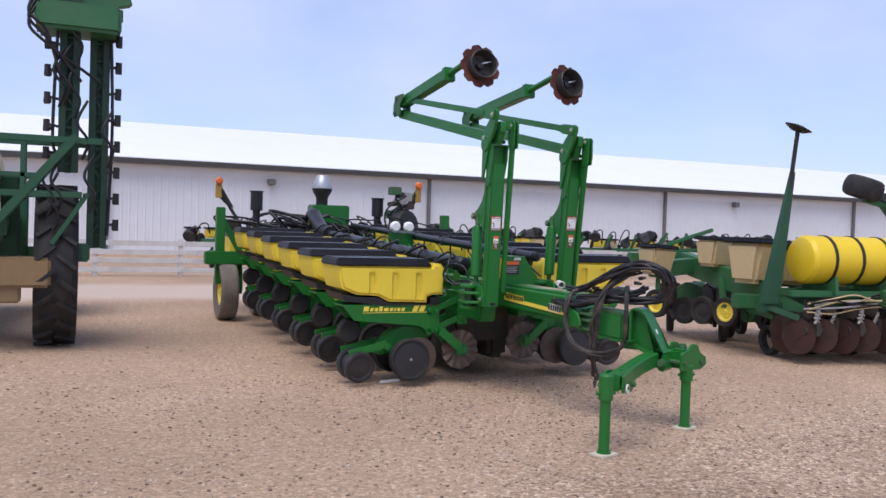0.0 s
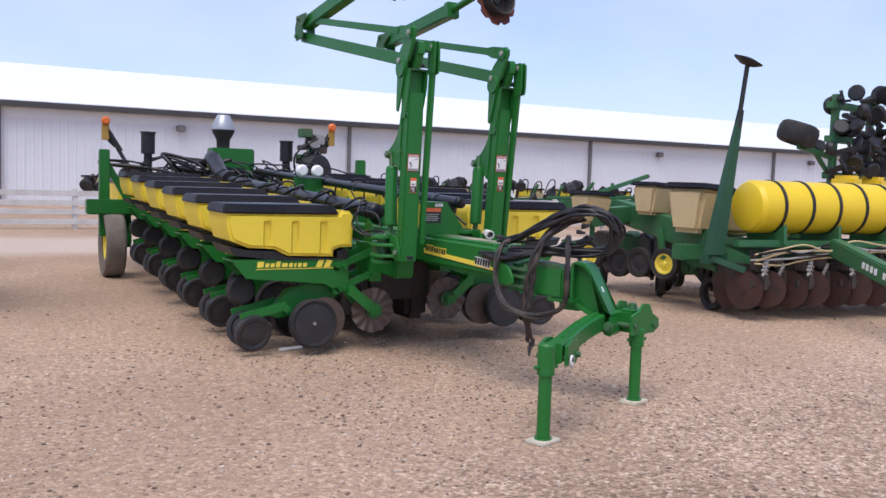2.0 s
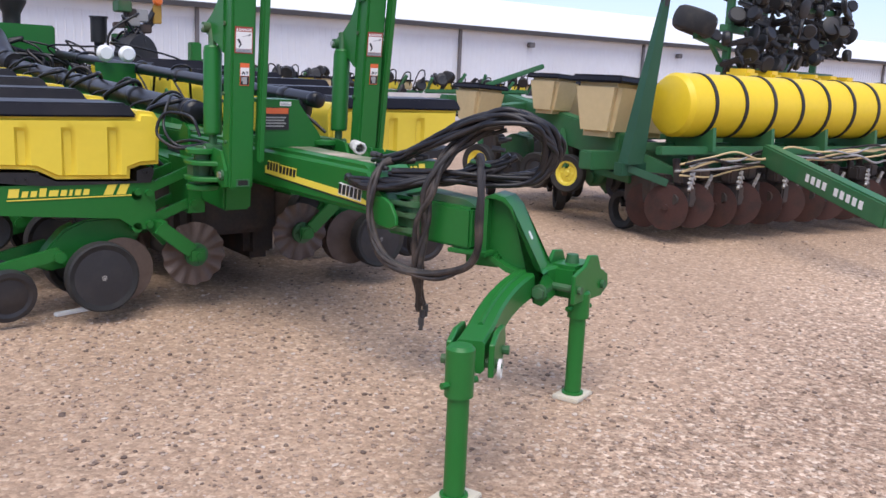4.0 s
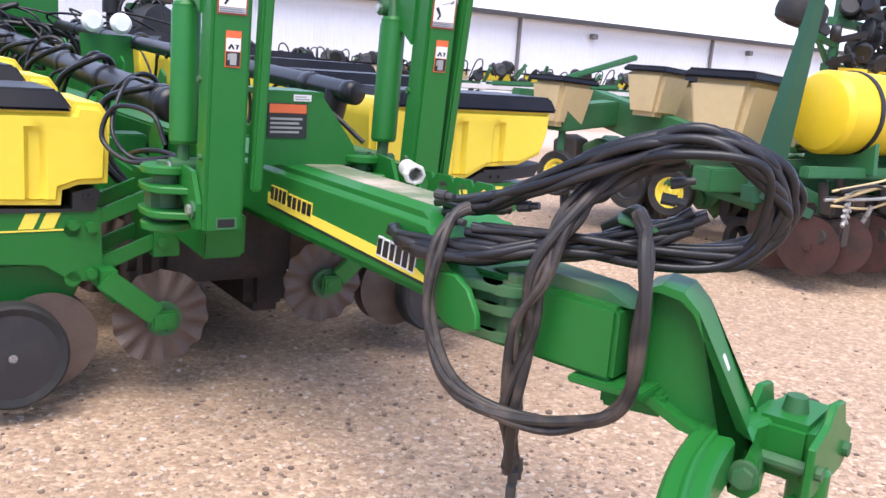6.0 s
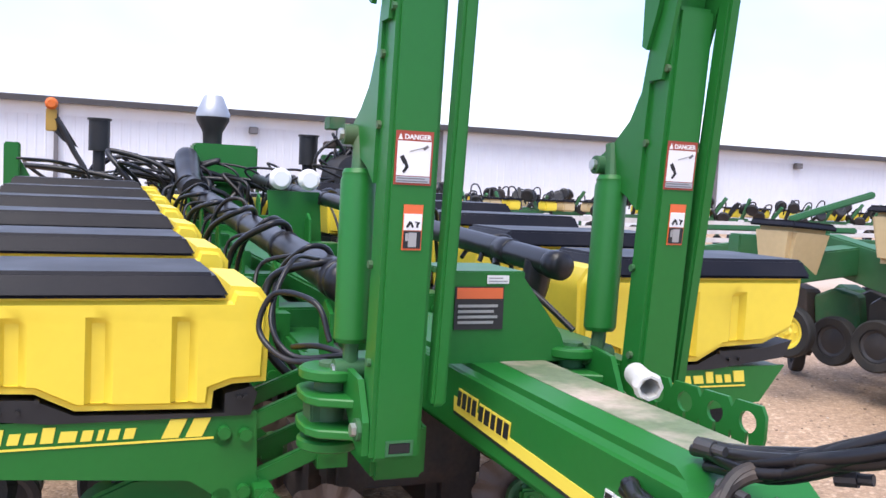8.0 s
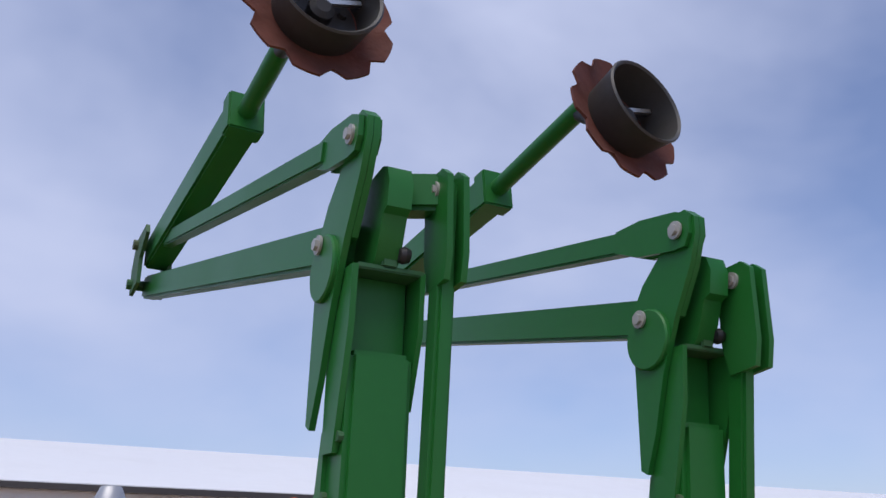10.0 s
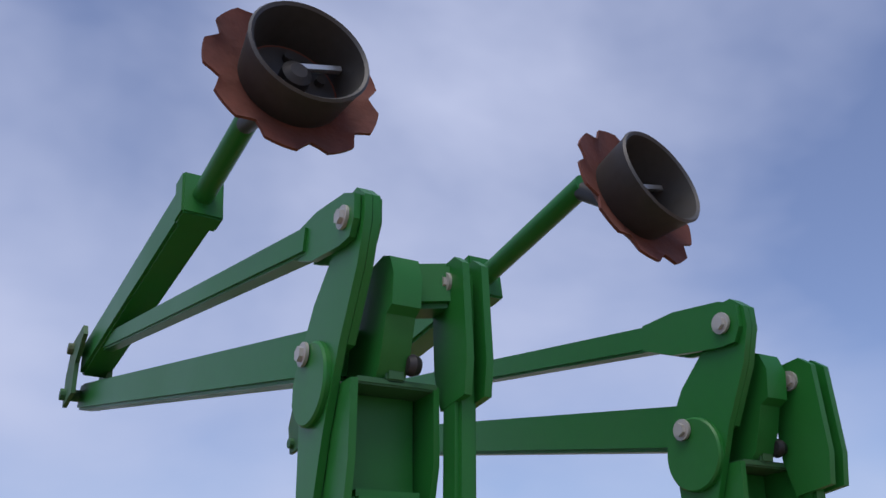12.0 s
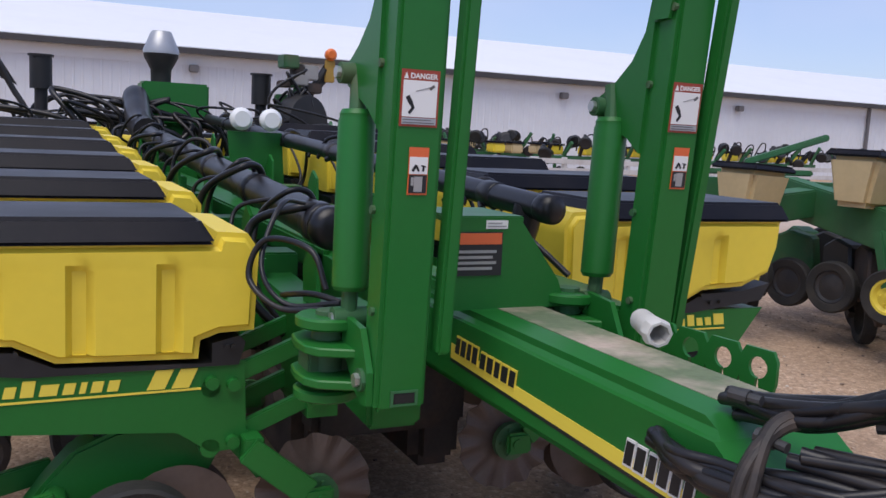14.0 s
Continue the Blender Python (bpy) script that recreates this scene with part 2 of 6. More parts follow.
    l.new(mv.outputs["Result"], spot.inputs["B"])
    mul = spot
    # a stony, greyer wheel track crosses the finer brown dirt
    sxyz = n.new("ShaderNodeSeparateXYZ")
    l.new(co.outputs["Object"], sxyz.inputs[0])

    def calc(op, p, q):
        nd = n.new("ShaderNodeMath")
        nd.operation = op
        for k, v in enumerate((p, q)):
            if isinstance(v, (int, float)):
                nd.inputs[k].default_value = v
            else:
                l.new(v, nd.inputs[k])
        return nd.outputs[0]

    wob = n.new("ShaderNodeTexNoise")
    wob.inputs["Scale"].default_value, wob.inputs["Detail"].default_value = 0.9, 5.0
    l.new(co.outputs["Object"], wob.inputs["Vector"])
    line = calc("ADD", calc("MULTIPLY", sxyz.outputs["X"], 0.30), calc("MULTIPLY", sxyz.outputs["Y"], -0.95))
    line = calc("ADD", line, calc("MULTIPLY", wob.outputs["Fac"], 1.6))
    near = n.new("ShaderNodeMapRange")
    near.interpolation_type = "SMOOTHSTEP"
    near.inputs["From Min"].default_value, near.inputs["From Max"].default_value = 2.3, 3.4
    l.new(line, near.inputs["Value"])
    stony = n.new("ShaderNodeMix")
    stony.data_type = "RGBA"
    l.new(near.outputs["Result"], stony.inputs["Factor"])
    dirt = n.new("ShaderNodeMix")
    dirt.data_type = "RGBA"
    dirt.inputs["Factor"].default_value = 0.42
    dirt.inputs["B"].default_value = (0.45, 0.32, 0.22, 1)
    l.new(mul.outputs["Result"], dirt.inputs["A"])
    pale = n.new("ShaderNodeMix")
    pale.data_type, pale.blend_type = "RGBA", "MULTIPLY"
    pale.inputs["Factor"].default_value = 1.0
    pale.inputs["B"].default_value = (1.06, 1.10, 1.14, 1)
    l.new(mul.outputs["Result"], pale.inputs["A"])
    l.new(dirt.outputs["Result"], stony.inputs["A"])
    l.new(pale.outputs["Result"], stony.inputs["B"])
    # a pale dusty lane runs along the fence
    lane = n.new("ShaderNodeMapRange")
    lane.interpolation_type = "SMOOTHSTEP"
    lane.inputs["From Min"].default_value, lane.inputs["From Max"].default_value = 2.6, 1.2
    off = calc("ADD", sxyz.outputs["Y"], calc("MULTIPLY", wob.outputs["Fac"], 1.2))
    l.new(calc("ABSOLUTE", calc("SUBTRACT", off, 12.6), 0.0), lane.inputs["Value"])
    dusty = n.new("ShaderNodeMix")
    dusty.data_type = "RGBA"
    dusty.inputs["B"].default_value = (0.56, 0.46, 0.38, 1)
    l.new(calc("MULTIPLY", lane.outputs["Result"], 0.7), dusty.inputs["Factor"])
    l.new(stony.outputs["Result"], dusty.inputs["A"])
    l.new(dusty.outputs["Result"], b.inputs["Base Color"])
    bp = n.new("ShaderNodeBump")
    bp.inputs["Strength"].default_value, bp.inputs["Distance"].default_value = 0.5, 0.012
    inv = n.new("ShaderNodeMath")
    inv.operation = "SUBTRACT"
    inv.inputs[0].default_value = 1.0
    l.new(stones.outputs["Distance"], inv.inputs[1])
    l.new(inv.outputs[0], bp.inputs["Height"])
    l.new(bp.outputs["Normal"], b.inputs["Normal"])
    return m


M_GRAVEL = gravel_mat()


def pebble_mat():
    m = bpy.data.materials.new("loose_stones")
    m.use_nodes = True
    n, l = m.node_tree.nodes, m.node_tree.links
    b = n["Principled BSDF"]
    b.inputs["Roughness"].default_value = 0.85
    geo = n.new("ShaderNodeNewGeometry")
    ramp = n.new("ShaderNodeValToRGB")
    cr = ramp.color_ramp
    cr.elements[0].position, cr.elements[0].color = 0.0, (0.13, 0.09, 0.07, 1)
    cr.elements[1].position, cr.elements[1].color = 1.0, (0.66, 0.56, 0.46, 1)
    for p, c in ((0.35, (0.33, 0.23, 0.165)), (0.7, (0.48, 0.36, 0.27)), (0.92, (0.57, 0.45, 0.36))):
        e = cr.elements.new(p)
        e.color = (*c, 1)
    l.new(geo.outputs["Random Per Island"], ramp.inputs["Fac"])
    fine = n.new("ShaderNodeTexNoise")
    fine.inputs["Scale"].default_value = 150.0
    mix = n.new("ShaderNodeMix")
    mix.data_type, mix.blend_type = "RGBA", "MULTIPLY"
    mix.inputs["Factor"].default_value = 0.2
    l.new(ramp.outputs["Color"], mix.inputs["A"])
    l.new(fine.outputs["Fac"], mix.inputs["B"])
    l.new(mix.outputs["Result"], b.inputs["Base Color"])
    return m


M_PEBBLE = pebble_mat()


# ---- mesh helpers ----
def box(bm, lo, hi, m=None, bevel=0.0):
    """An axis-aligned box between two corners, turned by m."""
    lo, hi = Vector(lo), Vector(hi)
    c, s = (lo + hi) / 2, hi - lo
    g = bmesh.ops.create_cube(bm, size=1.0, matrix=Matrix.Translation(c) @ Matrix.Diagonal((*[abs(v) for v in s], 1)))
    if bevel:
        es = list({e for v in g["verts"] for e in v.link_edges})
        r = bmesh.ops.bevel(bm, geom=es, offset=bevel, segments=2, affect="EDGES")
        vs = list({v for f in r["faces"] for v in f.verts} | {v for v in g["verts"] if v.is_valid})
    else:
        vs = g["verts"]
    if m:
        bmesh.ops.transform(bm, matrix=m, verts=vs)
    return vs


def basis(p0, p1):
    d = Vector(p1) - Vector(p0)
    q = d.to_track_quat("Z", "Y")
    return d.length, Matrix.Translation((Vector(p0) + Vector(p1)) / 2) @ q.to_matrix().to_4x4()


def rod(bm, p0, p1, r, r2=None, seg=16):
    """A round bar, tapered if r2 is given."""
    length, m = basis(p0, p1)
    return bmesh.ops.create_cone(bm, cap_ends=True, segments=seg, radius1=r, radius2=r if r2 is None else r2, depth=length, matrix=m)["verts"]


def bar(bm, p0, p1, w, h, bevel=0.004, up=(0, 0, 1)):
    """A square-section bar of width w (level) and height h between two points."""
    p0, p1 = Vector(p0), Vector(p1)
    d = (p1 - p0).normalized()
    side = d.cross(Vector(up))
    side = side.normalized() if side.length > 1e-3 else Vector((1, 0, 0))
    top = side.cross(d)
    m = Matrix((side, d, top)).transposed().to_4x4()
    m.translation = (p0 + p1) / 2
    L = (p1 - p0).length
    return box(bm, (-w / 2, -L / 2, -h / 2), (w / 2, L / 2, h / 2), m, bevel)


def plate(bm, pts, a, b, axis="x"):
    """A flat plate: the outline pts in the two other axes, from a to b along the axis."""
    k = "xyz".index(axis)

    def put(p, v):
        q = list(p)
        q.insert(k, v)
        return bm.verts.new(q)

    va, vb = [put(p, a) for p in pts], [put(p, b) for p in pts]
    n = len(pts)
    fs = [bm.faces.new(va), bm.faces.new(vb[::-1])]
    for i in range(n):
        fs.append(bm.faces.new((va[i], vb[i], vb[(i + 1) % n], va[(i + 1) % n])))
    bmesh.ops.recalc_face_normals(bm, faces=fs)
    return va + vb


def lathe(bm, profile, m, seg=28, closed=False):
    """Turns a profile of (radius, height) round the z axis, then places it by m."""
    rings = []
    for r, z in profile:
        rings.append([bm.verts.new(m @ Vector((r * math.cos(2 * math.pi * i / seg), r * math.sin(2 * math.pi * i / seg), z))) for i in range(seg)])
    fs = []
    pairs = list(zip(rings, rings[1:]))
    if closed:
        pairs.append((rings[-1], rings[0]))
    for a, b in pairs:
        for i in range(seg):
            fs.append(bm.faces.new((a[i], a[(i + 1) % seg], b[(i + 1) % seg], b[i])))
    if not closed:
        fs.append(bm.faces.new(rings[0][::-1]))
        fs.append(bm.faces.new(rings[-1]))
    bmesh.ops.recalc_face_normals(bm, faces=fs)
    return [v for r in rings for v in r]


def smooth_path(pts, n=8):
    """Points on a Catmull-Rom curve through pts."""
    P = [Vector(p) for p in pts]
    P = [P[0] * 2 - P[1]] + P + [P[-1] * 2 - P[-2]]
    out = []
    for i in range(1, len(P) - 2):
        for k in range(n):
            t = k / n
            a, b, c, d = P[i - 1 : i + 3]
            out.append(0.5 * (2 * b + (c - a) * t + (2 * a - 5 * b + 4 * c - d) * t**2 + (3 * b - a - 3 * c + d) * t**3))
    out.append(P[-2])
    return out


def hose(bm, pts, r, seg=8, n=8):
    """A round hose along a smooth curve through pts."""
    path = smooth_path(pts, n)
    rings = []
    side = None
    for i, p in enumerate(path):
        d = (path[min(i + 1, len(path) - 1)] - path[max(i - 1, 0)]).normalized()
        if side is None:
            side = d.orthogonal().normalized()
        side = (side - d * side.dot(d)).normalized()
        up = d.cross(side)
        rings.append([bm.verts.new(p + r * (math.cos(2 * math.pi * k / seg) * side + math.sin(2 * math.pi * k / seg) * up)) for k in range(seg)])
    for a, b in zip(rings, rings[1:]):
        for k in range(seg):
            bm.faces.new((a[k], a[(k + 1) % seg], b[(k + 1) % seg], b[k]))
    bm.faces.new(rings[0][::-1])
    bm.faces.new(rings[-1])


def finish(bm, material, name, smooth=30):
    me = bpy.data.meshes.new(name)
    bm.to_mesh(me)
    bm.free()
    me.materials.append(material)
    for p in me.polygons:
        p.use_smooth = True
    me.set_sharp_from_angle(angle=radians(smooth))
    return me


def part(name, bm, material, parent=None, label="", at=None):
    """Links a bmesh as one mesh object under a thing or a part. at: a pose within the parent."""
    ob = new(name, finish(bm, material, name, 75 if material is M_HOSE else 30) if isinstance(bm, bmesh.types.BMesh) else bm)
    if parent:
        ob.parent = parent
    if at is not None:
        ob.matrix_basis = at
    if label:
        tagged(ob, label)
    return ob


def thing(name, label, category, m=None, group="", kind=""):
    """An Empty at the thing's base, to which its parts belong."""
    ob = new(name)
    ob.empty_display_size = 0.2
    if m is not None:
        ob.matrix_basis = m
    return tagged(ob, label, category, group, kind)


def B():
    return bmesh.new()


# ---- setting: ground, shed, fence ----
bm = B()
bmesh.ops.create_grid(bm, x_segments=60, y_segments=60, size=400, matrix=Matrix.Translation((0, 100, 0)))
ground = part("ground", bm, M_GRAVEL)
tagged(ground, "tan and brown loose gravel yard", "ground", kind="structure")


def shed():
    turn = pose(-2.2, 31.2, 0, 0, 0, -1.2)
    x0, x1, eave, depth, rise = -60.0, 120.0, 3.8, 24.0, 2.65
    bm = B()
    rib, step = 0.016, 0.3
    pts = []
    x = x0
    while x < x1:
        pts += [(x, 0), (x + 0.22, 0), (x + 0.235, -rib), (x + 0.285, -rib)]
        x += step
    pts.append((x1, 0))
    low = [bm.verts.new((px, py, 0)) for px, py in pts]
    high = [bm.verts.new((px, py, eave)) for px, py in pts]
    for i in range(len(pts) - 1):
        bm.faces.new((low[i], low[i + 1], high[i + 1], high[i]))
    box(bm, (x0, 0.02, 0), (x1, 0.2, eave))
    box(bm, (x0, 0.2, 0), (x0 + 0.2, depth, eave))
    box(bm, (x1 - 0.2, 0.2, 0), (x1, depth, eave))
    box(bm, (x0, depth, 0), (x1, depth + 0.2, eave))
    house = thing("shed", "long white metal-clad farm shed with a pale low-pitched roof", "building", turn)
    part("wall", bm, M_WALL, house)
    bm = B()
    plate(bm, [(-0.45, eave + 0.02), (depth / 2, eave + rise), (depth + 0.4, eave + 0.02), (depth + 0.4, eave + 0.14), (depth / 2, eave + rise + 0.12), (-0.45, eave + 0.14)], x0 - 0.3, x1 + 0.3)
    part("roof", bm, M_ROOF, house, "plain white sheet-metal roof")
    bm = B()
    box(bm, (x0 - 0.3, -0.52, eave - 0.10), (x1 + 0.3, -0.38, eave + 0.10))
    part("gutter", bm, M_TRIM, house, "dark eave gutter")
    bm = B()
    box(bm, (x0 + 0.1, -0.05, eave - 0.5), (x1 - 0.1, -0.035, eave - 0.12))
    part("eave_band", bm, M_WALL, house)
    for px in (-5.2, 6.6, 21.9, 31.5, 43.0):
        bm = B()
        box(bm, (px - 0.16, -0.34, eave - 0.72), (px + 0.16, -0.04, eave - 0.46), bevel=0.03)
        part("wall_lamp", bm, M_SPOUT, house, "small dark wall lamp under the eave")
    for px in (-13.5, 0, 13.9, 27.0, 40.0, 53.0, 66.0):
        bm = B()
        box(bm, (px - 0.07, -0.2, 0), (px + 0.07, -0.06, eave - 0.1), bevel=0.01)
        part("downspout", bm, M_SPOUT, house)


shed()


def fence():
    f = thing("fence", "weathered white four-rail wooden board fence along the gravel yard", "fence", pose(-3.14, 16.9, 0, 0, 0, 3))
    n, gap = 40, 2.1
    x0 = -30 * gap / 2
    pm, rm = None, None
    for i in range(n):
        x = x0 + i * gap
        if pm is None:
            bm = B()
            box(bm, (-0.06, -0.06, 0), (0.06, 0.06, 0.97), bevel=0.01)
            pm = finish(bm, M_FENCE, "post")
            bm = B()
            box(bm, (0.0, -0.085, -0.065), (gap, -0.062, 0.065), bevel=0.005)
            rm = finish(bm, M_FENCE, "rail")
        part("post", pm, None, f, at=pose(x, 0, 0))
        if i < n - 1:
            for z in (0.17, 0.40, 0.63, 0.86):
                part("rail", rm, None, f, at=pose(x, random.uniform(-0.002, 0.002), z + random.uniform(-0.01, 0.01)))


fence()


# ---- shared pieces ----
def wheel_mesh(r, w, rim_r, name="tyre"):
    """A tyre round the y axis."""
    bm = B()
    m = pose(0, 0, 0, 90)
    s = w / 2
    lathe(bm, [(rim_r, -s * 0.8), (r * 0.93, -s), (r * 0.99, -s * 0.75), (r, -s * 0.3), (r, s * 0.3), (r * 0.99, s * 0.75), (r * 0.93, s), (rim_r, s * 0.8)], m, 32, closed=True)
    return finish(bm, M_RUBBER, name)


def rim_mesh(r, w, material, name="rim"):
    bm = B()
    m = pose(0, 0, 0, 90)
    s = w / 2
    lathe(bm, [(r * 0.18, -s * 0.9), (r * 0.3, -s * 0.5), (r * 0.7, -s * 0.25), (r * 0.86, -s * 0.85), (r, -s * 0.9), (r, s * 0.9), (r * 0.86, s * 0.85), (r * 0.7, s * 0.25), (r * 0.3, s * 0.5), (r * 0.18, s * 0.9)], m, 28)
    for i in range(6):
        a = math.pi / 3 * i
        for y in (-s * 0.62, s * 0.62):
            rod(bm, (r * 0.5 * math.cos(a), y - 0.015, r * 0.5 * math.sin(a)), (r * 0.5 * math.cos(a), y + 0.015, r * 0.5 * math.sin(a)), r * 0.06, seg=6)
    return finish(bm, material, name)


def wavy_disc_mesh(r, waves, depth, material, name):
    """A fluted coulter blade round the y axis."""
    bm = B()
    seg = waves * 6
    rings = []
    for rr, amp in ((0.12, 0), (0.5, 0), (0.68, 0.35), (1.0, 1.0)):
        rings.append([(rr * r * math.cos(2 * math.pi * i / seg), amp * depth * math.sin(waves * 2 * math.pi * i / seg), rr * r * math.sin(2 * math.pi * i / seg)) for i in range(seg)])
    for dy in (-0.002, 0.002):
        vs = [[bm.verts.new((x, y + dy, z)) for x, y, z in ring] for ring in rings]
        for a, b in zip(vs, vs[1:]):
            for i in range(seg):
                bm.faces.new((a[i], a[(i + 1) % seg], b[(i + 1) % seg], b[i]))
    return finish(bm, material, name)


def scallop_disc(bm, r, n, m, dish=0.04):
    """A notched, slightly dished blade round the z axis, placed by m."""
    seg = n * 8
    rings = []
    for k, rr in enumerate((0.1, 0.45, 0.8, 1.0)):
        ring = []
        for i in range(seg):
            a = 2 * math.pi * i / seg
            q = rr * r
            if rr == 1.0:
                q *= 1.0 - 0.13 * max(0.0, math.cos(n * a)) ** 1.5
            ring.append(bm.verts.new(m @ Vector((q * math.cos(a), q * math.sin(a), dish * rr * rr))))
        rings.append(ring)
    top = [[bm.verts.new(v.co + (m.to_3x3() @ Vector((0, 0, 0.008)))) for v in ring] for ring in rings]
    for a, b in zip(rings, rings[1:]):
        for i in range(seg):
            bm.faces.new((a[i], b[i], b[(i + 1) % seg], a[(i + 1) % seg]))
    for a, b in zip(top, top[1:]):
        for i in range(seg):
            bm.faces.new((a[i], a[(i + 1) % seg], b[(i + 1) % seg], b[i]))
    for i in range(seg):
        bm.faces.new((rings[-1][i], top[-1][i], top[-1][(i + 1) % seg], rings[-1][(i + 1) % seg]))


def letters(bm, y_a, y_b, z, n, h, x, slope=0.0, fill=0.32):
    """Plain upright bars of a line of lettering on a plate that faces -x, from y_a to y_b."""
    for i in range(n):
        f = (i + 0.5) / n
        y = y_a + (y_b - y_a) * f
        zz = z + slope * f
        w = abs(y_b - y_a) / n * fill * (0.88, 1.0, 0.8, 1.0, 0.92, 0.84)[i % 6]
        for v in box(bm, (x - 0.003, y - w, zz - h / 2), (x, y + w, zz + h / 2)):
            v.co.y -= (v.co.z - zz) * 0.16


# ---- the main planter ----
planter = thing("planter", "large green folded row-crop planter with yellow seed hoppers, parked on gravel", "planter")
ROWS, PITCH, RISE = 6, 0.945, 0.044


def hopper_meshes():
    """Hopper body, lid and bracket; x forward, y across, from the near face's lower rear corner of the row."""
    prof = [(-1.63, 1.165), (-1.62, 1.05), (-1.585, 0.945), (-1.45, 0.89), (-1.24, 0.88), (-1.13, 0.825), (-0.74, 0.815), (-0.735, 0.87), (-0.68, 0.89), (-0.575, 0.895), (-0.565, 1.14), (-0.60, 1.19), (-0.69, 1.195), (-0.70, 1.165)]
    bm = B()
    plate(bm, prof, 0.0, 0.60, "y")
    es = [e for e in bm.edges if abs(e.verts[0].co.y - e.verts[1].co.y) < 1e-5]
    bmesh.ops.bevel(bm, geom=es, offset=0.025, segments=3, affect="EDGES")
    # upright grooves moulded into both flat sides
    cuts = [(x0 + q, 1) for x0 in (-1.335, -1.105, -0.865) for q in (0.0, 0.018, 0.055, 0.078)]
    for c, k in cuts + [(1.105, 0), (1.085, 0)]:
        n = (1, 0, 0) if k else (0, 0, 1)
        bmesh.ops.bisect_plane(bm, geom=bm.verts[:] + bm.edges[:] + bm.faces[:], plane_co=(c, 0, 0) if k else (0, 0, c), plane_no=n)
    for v in bm.verts:
        if v.co.z < 1.09 and any(x0 + 0.01 < v.co.x < x0 + 0.06 for x0 in (-1.335, -1.105, -0.865)):
            if v.co.y < 0.002:
                v.co.y += 0.024
            elif v.co.y > 0.598:
                v.co.y -= 0.024
    body = finish(bm, M_YELLOW, "hopper", 40)
    bm = B()
    vs = box(bm, (-1.66, -0.012, 1.16), (-0.695, 0.55, 1.235))
    for v in vs:
        if v.co.z > 1.2:
            v.co.x += 0.02 if v.co.x < -1 else -0.045
            v.co.y += 0.045 if v.co.y < 0.2 else -0.045
    bmesh.ops.bevel(bm, geom=bm.edges[:], offset=0.012, segments=2, affect="EDGES")
    lid = finish(bm, M_LID, "lid")
    bm = B()
    plate(bm, [(-1.60, 0.90), (-1.46, 0.872), (-1.24, 0.862), (-1.13, 0.812), (-0.74, 0.80), (-0.70, 0.80), (-0.70, 0.86), (-0.62, 0.88), (-0.60, 0.86), (-0.62, 0.79), (-1.2, 0.79), (-1.56, 0.83)], 0.02, 0.56, "y")
    for px, pz in ((-1.33, 0.83), (-1.28, 0.83), (-0.66, 0.85), (-0.64, 0.85), (-1.23, 0.86)):
        rod(bm, (px, 0.005, pz), (px, 0.03, pz), 0.008, seg=6)
    bracket = finish(bm, M_BLACK, "hopper_bracket")
    return body, lid, bracket


